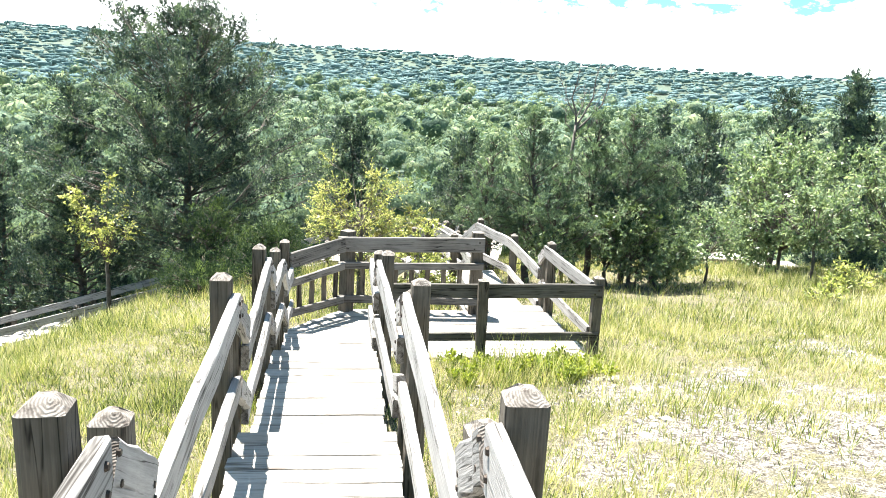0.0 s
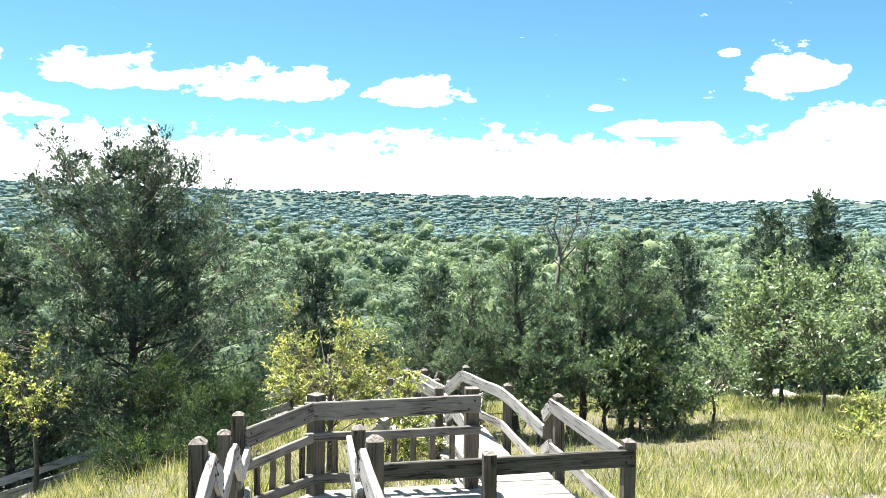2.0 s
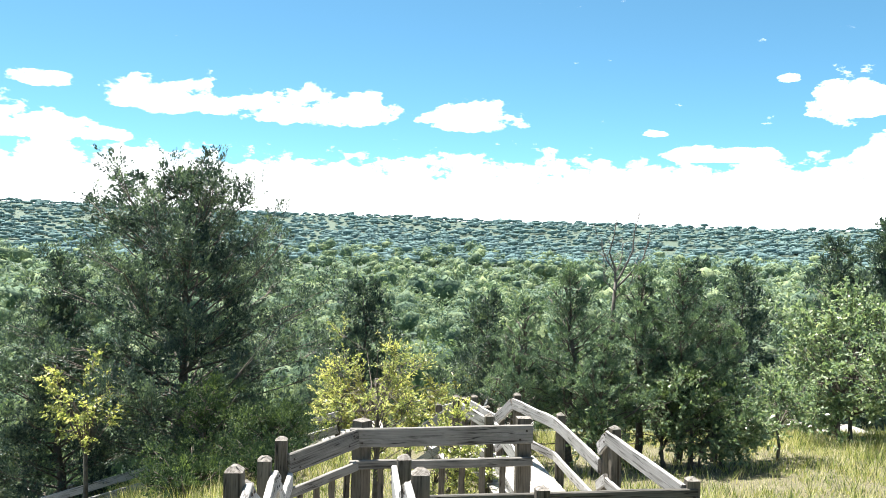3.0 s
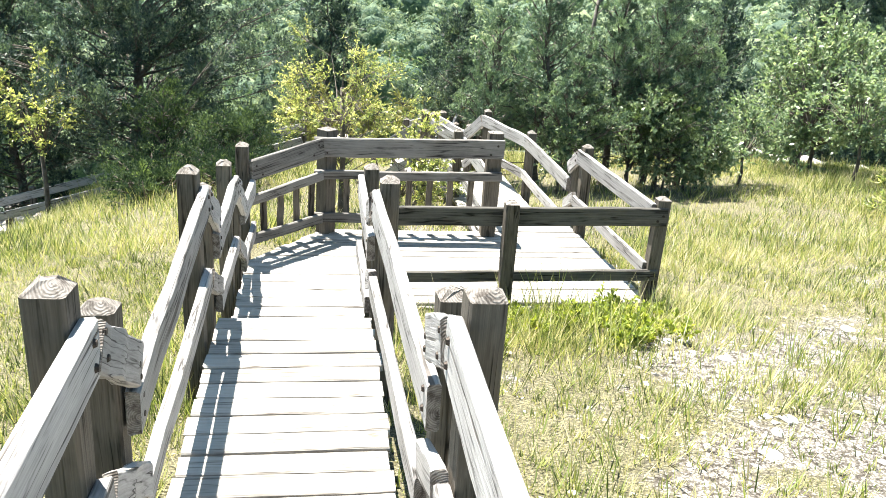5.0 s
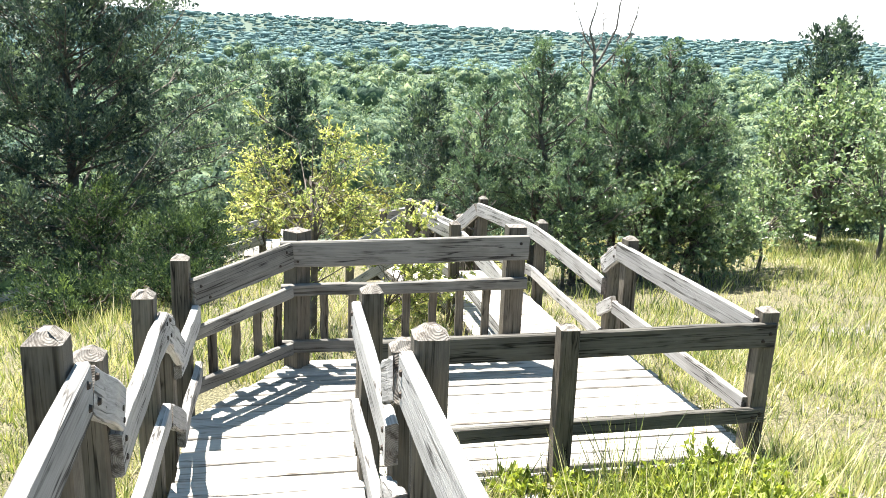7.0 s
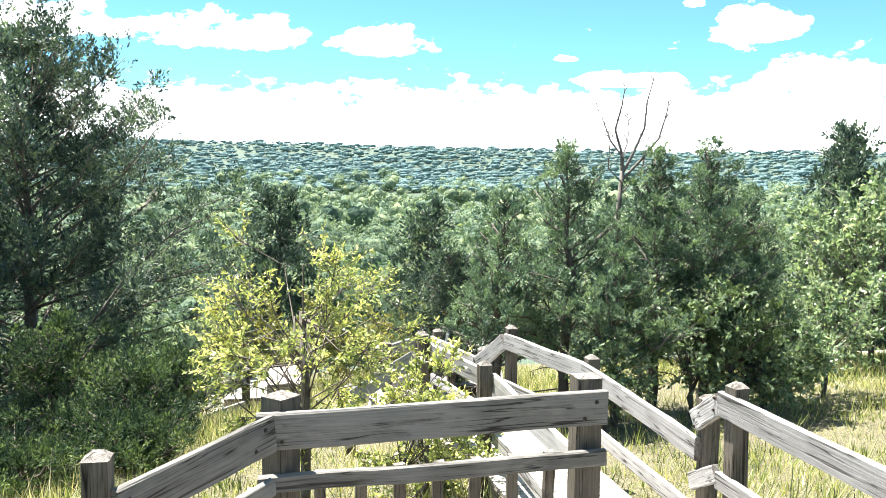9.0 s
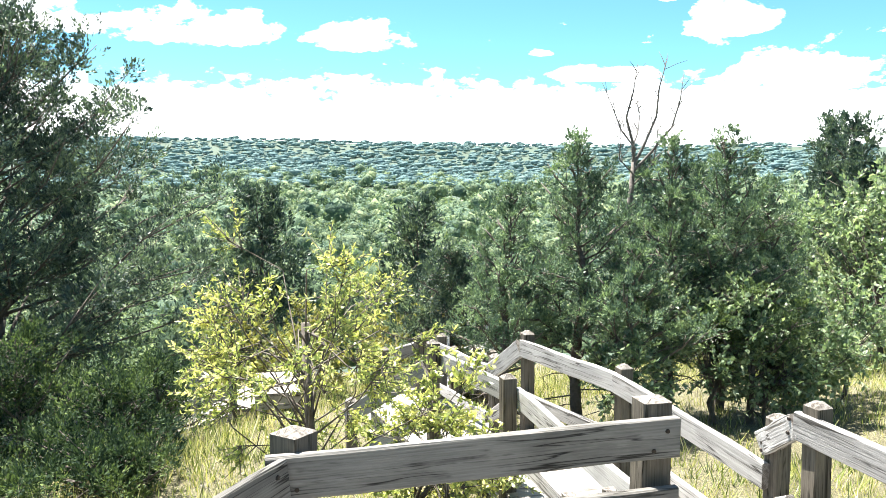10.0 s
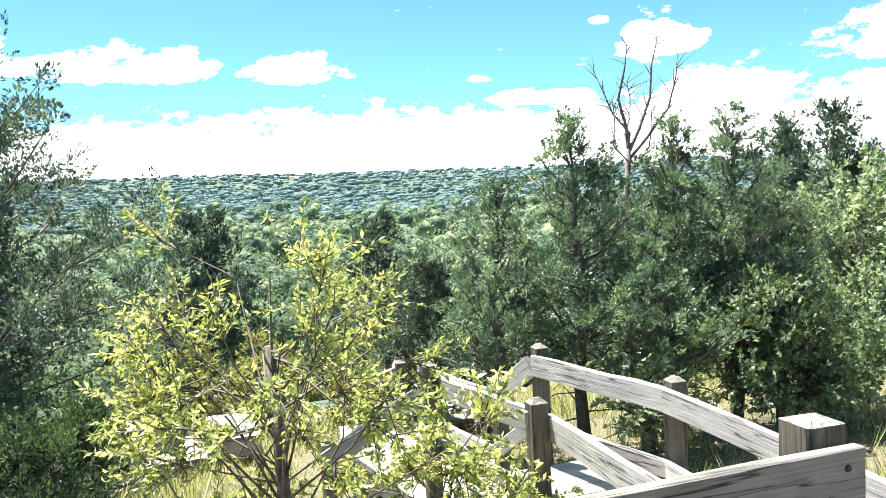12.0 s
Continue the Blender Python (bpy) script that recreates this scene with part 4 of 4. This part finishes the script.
leafy_tree("oak_sapling", at(-4.55, 14.9), to_top(-4.55, 14.9, 0.95), 0.75, 38, "pale-leaved sapling in front of the tall cedar", BUSH, "saplings", 0.07, 26, 6, 12, 0.4, "sapling", twig=0.3, slim=0.5)
leafy_tree("shrub", at(1.9, 15.6), to_top(1.9, 15.6, 0.35), 0.95, 39, "olive and russet shrub beside the lower boardwalk", SHRUB, "bushes", 0.09, 60, 6, 9, 0.2, "shrub", 3, twig=0.25, low=0.1)
leafy_tree("shrub", at(0.3, 17.6), to_top(0.3, 17.6, 0.2), 1.3, 40, "olive green shrub below the boardwalk", SHRUB, "bushes", 0.10, 60, 6, 9, 0.2, "shrub", 3, twig=0.3, low=0.1)
leafy_tree("shrub", at(9.2, 12.6), to_top(9.2, 12.6, -0.2), 0.5, 43, "bright low shrub in the meadow grass", BUSH, "bushes", 0.09, 24, 5, 8, 0.15, "shrub", 3, twig=0.2, low=0.1)
leafy_tree("shrub", at(7.6, 10.8), to_top(7.6, 10.8, -0.15), 0.32, 44, "bright low shrub in the meadow grass", BUSH, "bushes", 0.08, 14, 5, 8, 0.15, "shrub", 3, twig=0.16, low=0.1)
leafy_tree("bush", at(0.12, 10.2), to_top(0.12, 10.2, 1.85), 1.0, 41, "bright yellow-green bush behind the landing railing", BUSH, "bushes", 0.038, 42, 10, 20, 0.42, "bush", 1, twig=0.24, low=0.14, slim=0.36, flat=0.79, rise=0.15, leader=1.55)
leafy_tree("bush", at(0.95, 10.3), to_top(0.95, 10.3, 0.85), 0.55, 42, "low bright bush beside the second flight", BUSH, "bushes", 0.045, 36, 9, 16, 0.2, "bush", 3, twig=0.22, low=0.15, slim=0.45)

# ---- far woods ----


def crown_shell(level):
    bm = bmesh.new()
    bmesh.ops.create_icosphere(bm, subdivisions=level, radius=1)
    v = np.array([p.co[:] for p in bm.verts])
    f = np.array([[q.index for q in p.verts] for p in bm.faces])
    bm.free()
    return v, f


def crowns(name, label, mat, places, radius, per, leafw, lift=2.0, level=2, tall=1.1):
    """Treetops: a lumpy solid crown each, roughened all over by leaf sprays."""
    k = len(places)
    z = ground_z(places[:, 0], places[:, 1])
    rad = radius * rng.choice([0.6, 0.85, 1.1, 1.5], k, p=[0.3, 0.35, 0.25, 0.1]) * rng.uniform(0.85, 1.2, k)
    turn = rng.random((k, 1)) * 6
    base = np.stack([places[:, 0], places[:, 1], z + rad * rng.uniform(0.4, lift, k)], -1)

    def lumps(v):
        return 1 + 0.30 * np.sin(v[..., 0] * 4.6 + turn) * np.sin(v[..., 1] * 4.6 + 2 * turn) * np.cos(v[..., 2] * 3 + turn) + 0.16 * np.sin(v[..., 2] * 8 + 3 * turn) * np.sin(v[..., 0] * 7 + turn)

    sv, sf = crown_shell(level)
    sv = np.repeat(sv[None], k, 0)
    core = sv * (rad[:, None] * lumps(sv) * 0.72 * rng.uniform(0.78, 1.16, sv.shape[:2]))[..., None]
    core[..., 2] *= tall
    core = (core + base[:, None, :]).reshape(-1, 3)
    faces = (sf[None] + (np.arange(k) * sv.shape[1])[:, None, None]).reshape(-1, 3)
    v = unit(rng.normal(size=(k, per, 3)))
    v[..., 2] = np.abs(v[..., 2]) * 1.25 - 0.25
    v = unit(v)
    c = v * (rad[:, None] * lumps(v) * rng.uniform(0.68, 1.12, (k, per)))[..., None]
    c[..., 2] *= tall
    c = (c + base[:, None, :]).reshape(-1, 3)
    d = v.reshape(-1, 3)
    a = unit(np.cross(d, unit(rng.normal(size=c.shape))) + d * rng.normal(size=(len(c), 1)) * 0.45)
    b = unit(np.cross(d, a) + rng.normal(size=c.shape) * 0.3)
    s = (np.repeat(rad, per) * leafw * rng.uniform(0.6, 1.4, len(c)))[:, None]
    q = np.stack([c - a * s, c - b * s * 0.8, c + a * s], 1).reshape(-1, 3)
    leaf_faces = np.arange(len(q)).reshape(-1, 3) + len(core)
    verts = np.concatenate([core, q])
    tri = np.concatenate([faces, leaf_faces]).astype(np.int32)
    me = bpy.data.meshes.new(name)
    me.vertices.add(len(verts))
    me.vertices.foreach_set("co", verts.reshape(-1).astype(np.float32))
    me.loops.add(tri.size)
    me.loops.foreach_set("vertex_index", tri.reshape(-1))
    me.polygons.add(len(tri))
    me.polygons.foreach_set("loop_start", np.arange(0, tri.size, 3, dtype=np.int32))
    me.polygons.foreach_set("loop_total", np.full(len(tri), 3, dtype=np.int32))
    me.polygons.foreach_set("use_smooth", np.arange(len(tri)) < len(faces))
    me.materials.append(mat)
    me.update(calc_edges=True)
    return tagged(new(name, me), label, "woods", kind="stuff")


def wedge(n, r0, r1, a0, a1):
    r = np.exp(rng.uniform(np.log(r0), np.log(r1), n))
    a = np.radians(rng.uniform(a0, a1, n))
    return np.stack([r * np.sin(a), r * np.cos(a)], -1)


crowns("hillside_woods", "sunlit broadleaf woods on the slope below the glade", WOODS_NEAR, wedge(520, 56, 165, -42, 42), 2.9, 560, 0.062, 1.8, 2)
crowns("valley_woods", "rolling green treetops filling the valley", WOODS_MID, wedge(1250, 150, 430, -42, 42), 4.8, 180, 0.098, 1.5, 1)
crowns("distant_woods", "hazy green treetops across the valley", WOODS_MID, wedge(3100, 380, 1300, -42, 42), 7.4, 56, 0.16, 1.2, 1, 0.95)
crowns("ridge_woods", "wooded ridge on the horizon, coloured blue-green for haze", WOODS_FAR, wedge(8500, 1050, 2540, -42, 42), 10.5, 8, 0.17, 0.5, 1, 0.42)

# ---- meadow ----


def on_deck(x, y):
    a = (x > -0.66) & (x < 0.19) & (y < 7.1)
    b = (x > -0.80) & (x < 2.50) & (y > 6.8) & (y < 8.75)
    c = (x > 1.42) & (x < 2.36) & (y > 8.6) & (y < 12.0)
    d = (x > 0.7) & (x < 2.3) & (y > 11.9) & (y < 15.3)
    return a | b | c | d


def tufts(n, x0, x1, y0, y1, h, w, per, seed, spread=0.07):
    """Clumps of blades that fan out from their roots; sparse on the stony patches."""
    r = np.random.default_rng(seed)
    x, y = r.uniform(x0, x1, n), r.uniform(y0, y1, n)
    keep = ~on_deck(x, y)
    bare = np.array([bare_patch(a, b) for a, b in zip(x, y)])
    size = np.array([noise.noise(Vector((a * 0.7, b * 0.7, 1.5))) for a, b in zip(x, y)])
    limit = np.where((x > 0.5) & (y < 8.5), np.where((x > 2.4) & (y < 6.8), 0.06, 0.10), 1.0)
    keep &= (bare < limit + r.normal(size=n) * 0.10) | (r.random(n) < 0.36)
    shade = (x > 2.3) & (x < 6.0) & (y > 11.2) & (y < 15)
    keep &= ~shade | (r.random(n) < 0.3)
    x, y, size = x[keep], y[keep], size[keep]
    m = len(x)
    ts = (0.55 + 0.6 * np.clip(size + 0.5, 0, 1.2)) * r.choice([0.55, 0.8, 1.0, 1.5], m, p=[0.3, 0.35, 0.25, 0.1])
    a = r.uniform(0, 2 * np.pi, (m, per))
    rad = np.sqrt(r.random((m, per)))
    bx = x[:, None] + np.cos(a) * rad * spread * ts[:, None]
    by = y[:, None] + np.sin(a) * rad * spread * ts[:, None]
    hh = h * ts[:, None] * r.uniform(0.45, 1.35, (m, per))
    fan = 0.14 + 0.42 * rad
    lx = np.cos(a) * fan + r.normal(size=(m, per)) * 0.18
    ly = np.sin(a) * fan + r.normal(size=(m, per)) * 0.18
    bx, by, hh, lx, ly, a2 = (q.ravel() for q in (bx, by, hh, lx, ly, a + 1.57 + r.normal(size=(m, per)) * 0.5))
    ok = ~on_deck(bx, by)
    bx, by, hh, lx, ly, a2 = (q[ok] for q in (bx, by, hh, lx, ly, a2))
    k = len(bx)
    base = np.stack([bx, by, ground_z(bx, by) - 0.02], -1)
    s = np.stack([np.cos(a2), np.sin(a2), np.zeros(k)], -1) * (w * r.uniform(0.6, 1.4, k))[:, None]
    tip = base + np.stack([lx * hh, ly * hh, hh * 0.95], -1)
    return np.stack([base - s * 0.5, base + s * 0.5, tip, (base + tip) * 0.5 - s * 0.7], 1)


g = np.concatenate([
    tufts(14500, -7.0, 9.5, 0.0, 9.0, 0.165, 0.0056, 10, 1, 0.06),
    tufts(17000, -4.0, 6.0, 1.5, 8.5, 0.075, 0.0055, 9, 11, 0.06),
    tufts(17000, -6.0, 13.5, 8.4, 19.0, 0.21, 0.0075, 8, 2, 0.12),
    tufts(2600, -4.0, -0.75, 0.0, 8.0, 0.15, 0.0052, 14, 4),
    tufts(330, 0.3, 2.9, 5.8, 6.85, 0.25, 0.005, 14, 5)])
tagged(quads_object("meadow_grass", g, GRASS), "dry yellow-green meadow grass on the glade", "grass", kind="stuff")


def gravel(n, seed):
    """Small angular limestone chips lying on the bare patches."""
    r = np.random.default_rng(seed)
    x, y = r.uniform(0.5, 8.5, n), r.uniform(0.5, 9.0, n)
    b = np.array([bare_patch(p, q) for p, q in zip(x, y)])
    ok = (b > 0.02 + r.normal(size=n) * 0.07) & ~on_deck(x, y)
    x, y = x[ok], y[ok]
    m = len(x)
    oct_v = np.array([(1, 0, 0), (0, 1, 0), (-1, 0, 0), (0, -1, 0), (0.1, 0.1, 0.55), (0, 0, -0.6)])
    sz = 0.004 + 0.020 * r.random(m) ** 5
    v = (oct_v[None] + r.normal(size=(m, 6, 3)) * np.array([0.38, 0.38, 0.12])) * (sz[:, None] * r.uniform(0.6, 1.5, (m, 6)))[..., None]
    t = r.uniform(0, 6.28, m)
    c, s = np.cos(t)[:, None], np.sin(t)[:, None]
    vx, vy = v[..., 0] * c - v[..., 1] * s, v[..., 0] * s + v[..., 1] * c
    z = ground_z(x, y)
    verts = np.stack([vx + x[:, None], vy + y[:, None], v[..., 2] + z[:, None]], -1).reshape(-1, 3)
    f = np.array([(0, 1, 4), (1, 2, 4), (2, 3, 4), (3, 0, 4), (1, 0, 5), (2, 1, 5), (3, 2, 5), (0, 3, 5)])
    faces = (f[None] + 6 * np.arange(m)[:, None, None]).reshape(-1, 3)
    ob = mesh_object("gravel", verts, faces.tolist(), ROCK)
    return tagged(ob, "pale limestone chips scattered over bare soil", "gravel", kind="stuff")


gravel(22000, 6)


def flat_rock(place, size, seed, label):
    r = np.random.default_rng(seed)
    bm = bmesh.new()
    bmesh.ops.create_icosphere(bm, subdivisions=2, radius=1)
    sc = np.array([size * r.uniform(0.8, 1.4), size * r.uniform(0.6, 1.0), size * 0.22])
    for v in bm.verts:
        k = 1 + 0.28 * noise.noise(v.co * 1.7 + Vector((seed, 0, 0)))
        v.co = Vector((v.co.x * sc[0] * k, v.co.y * sc[1] * k, v.co.z * sc[2] * k))
    me = bpy.data.meshes.new("rock")
    bm.to_mesh(me)
    bm.free()
    me.materials.append(ROCK)
    ob = new("rock", me)
    ob.location = place
    ob.rotation_euler = (0, 0, r.uniform(0, 6))
    return tagged(ob, label, "rock", "glade rocks")


rr2 = np.random.default_rng(5)
done = 0
while done < 60:
    x, y = rr2.uniform(0.6, 8.0), rr2.uniform(1.5, 9.0)
    if on_deck(np.array(x), np.array(y)) or bare_patch(x, y) < 0.10:
        continue
    flat_rock((x, y, gz(x, y) + 0.005), float(rr2.uniform(0.02, 0.06)), done, "flat pale limestone lying in the dry grass")
    done += 1


# leafy weeds in front of the landing
def weed(place, size, seed):
    r = np.random.default_rng(seed)
    cents, dirs, lens, wids = [], [], [], []
    for k in range(9):
        a = r.uniform(0, 6.28)
        tip = np.array([math.cos(a) * size * r.uniform(0.3, 1), math.sin(a) * size * r.uniform(0.3, 1), size * r.uniform(0.5, 1.2)])
        cents.append(np.zeros(3)), dirs.append(tip), lens.append(float(np.linalg.norm(tip))), wids.append(0.005)
        for q in range(20):
            cents.append(tip * r.uniform(0.4, 1.0))
            dirs.append(r.normal(size=3) * 0.7 + np.array([tip[0], tip[1], 0.1]) / size)
            lens.append(0.042), wids.append(0.021)
    ob = quads_object("weed", leaves(np.array(cents), np.array(dirs), np.array(lens), np.array(wids)), WEED)
    ob.location = place
    return tagged(ob, "low yellow-green leafy weed beside the landing", "plant", "weeds")


rw = np.random.default_rng(9)
for i in range(46):
    x, y = 0.9 + 1.4 * rw.random(), 5.9 + 0.8 * rw.random()
    weed((x, y, gz(x, y)), float(rw.uniform(0.07, 0.16)), 500 + i)
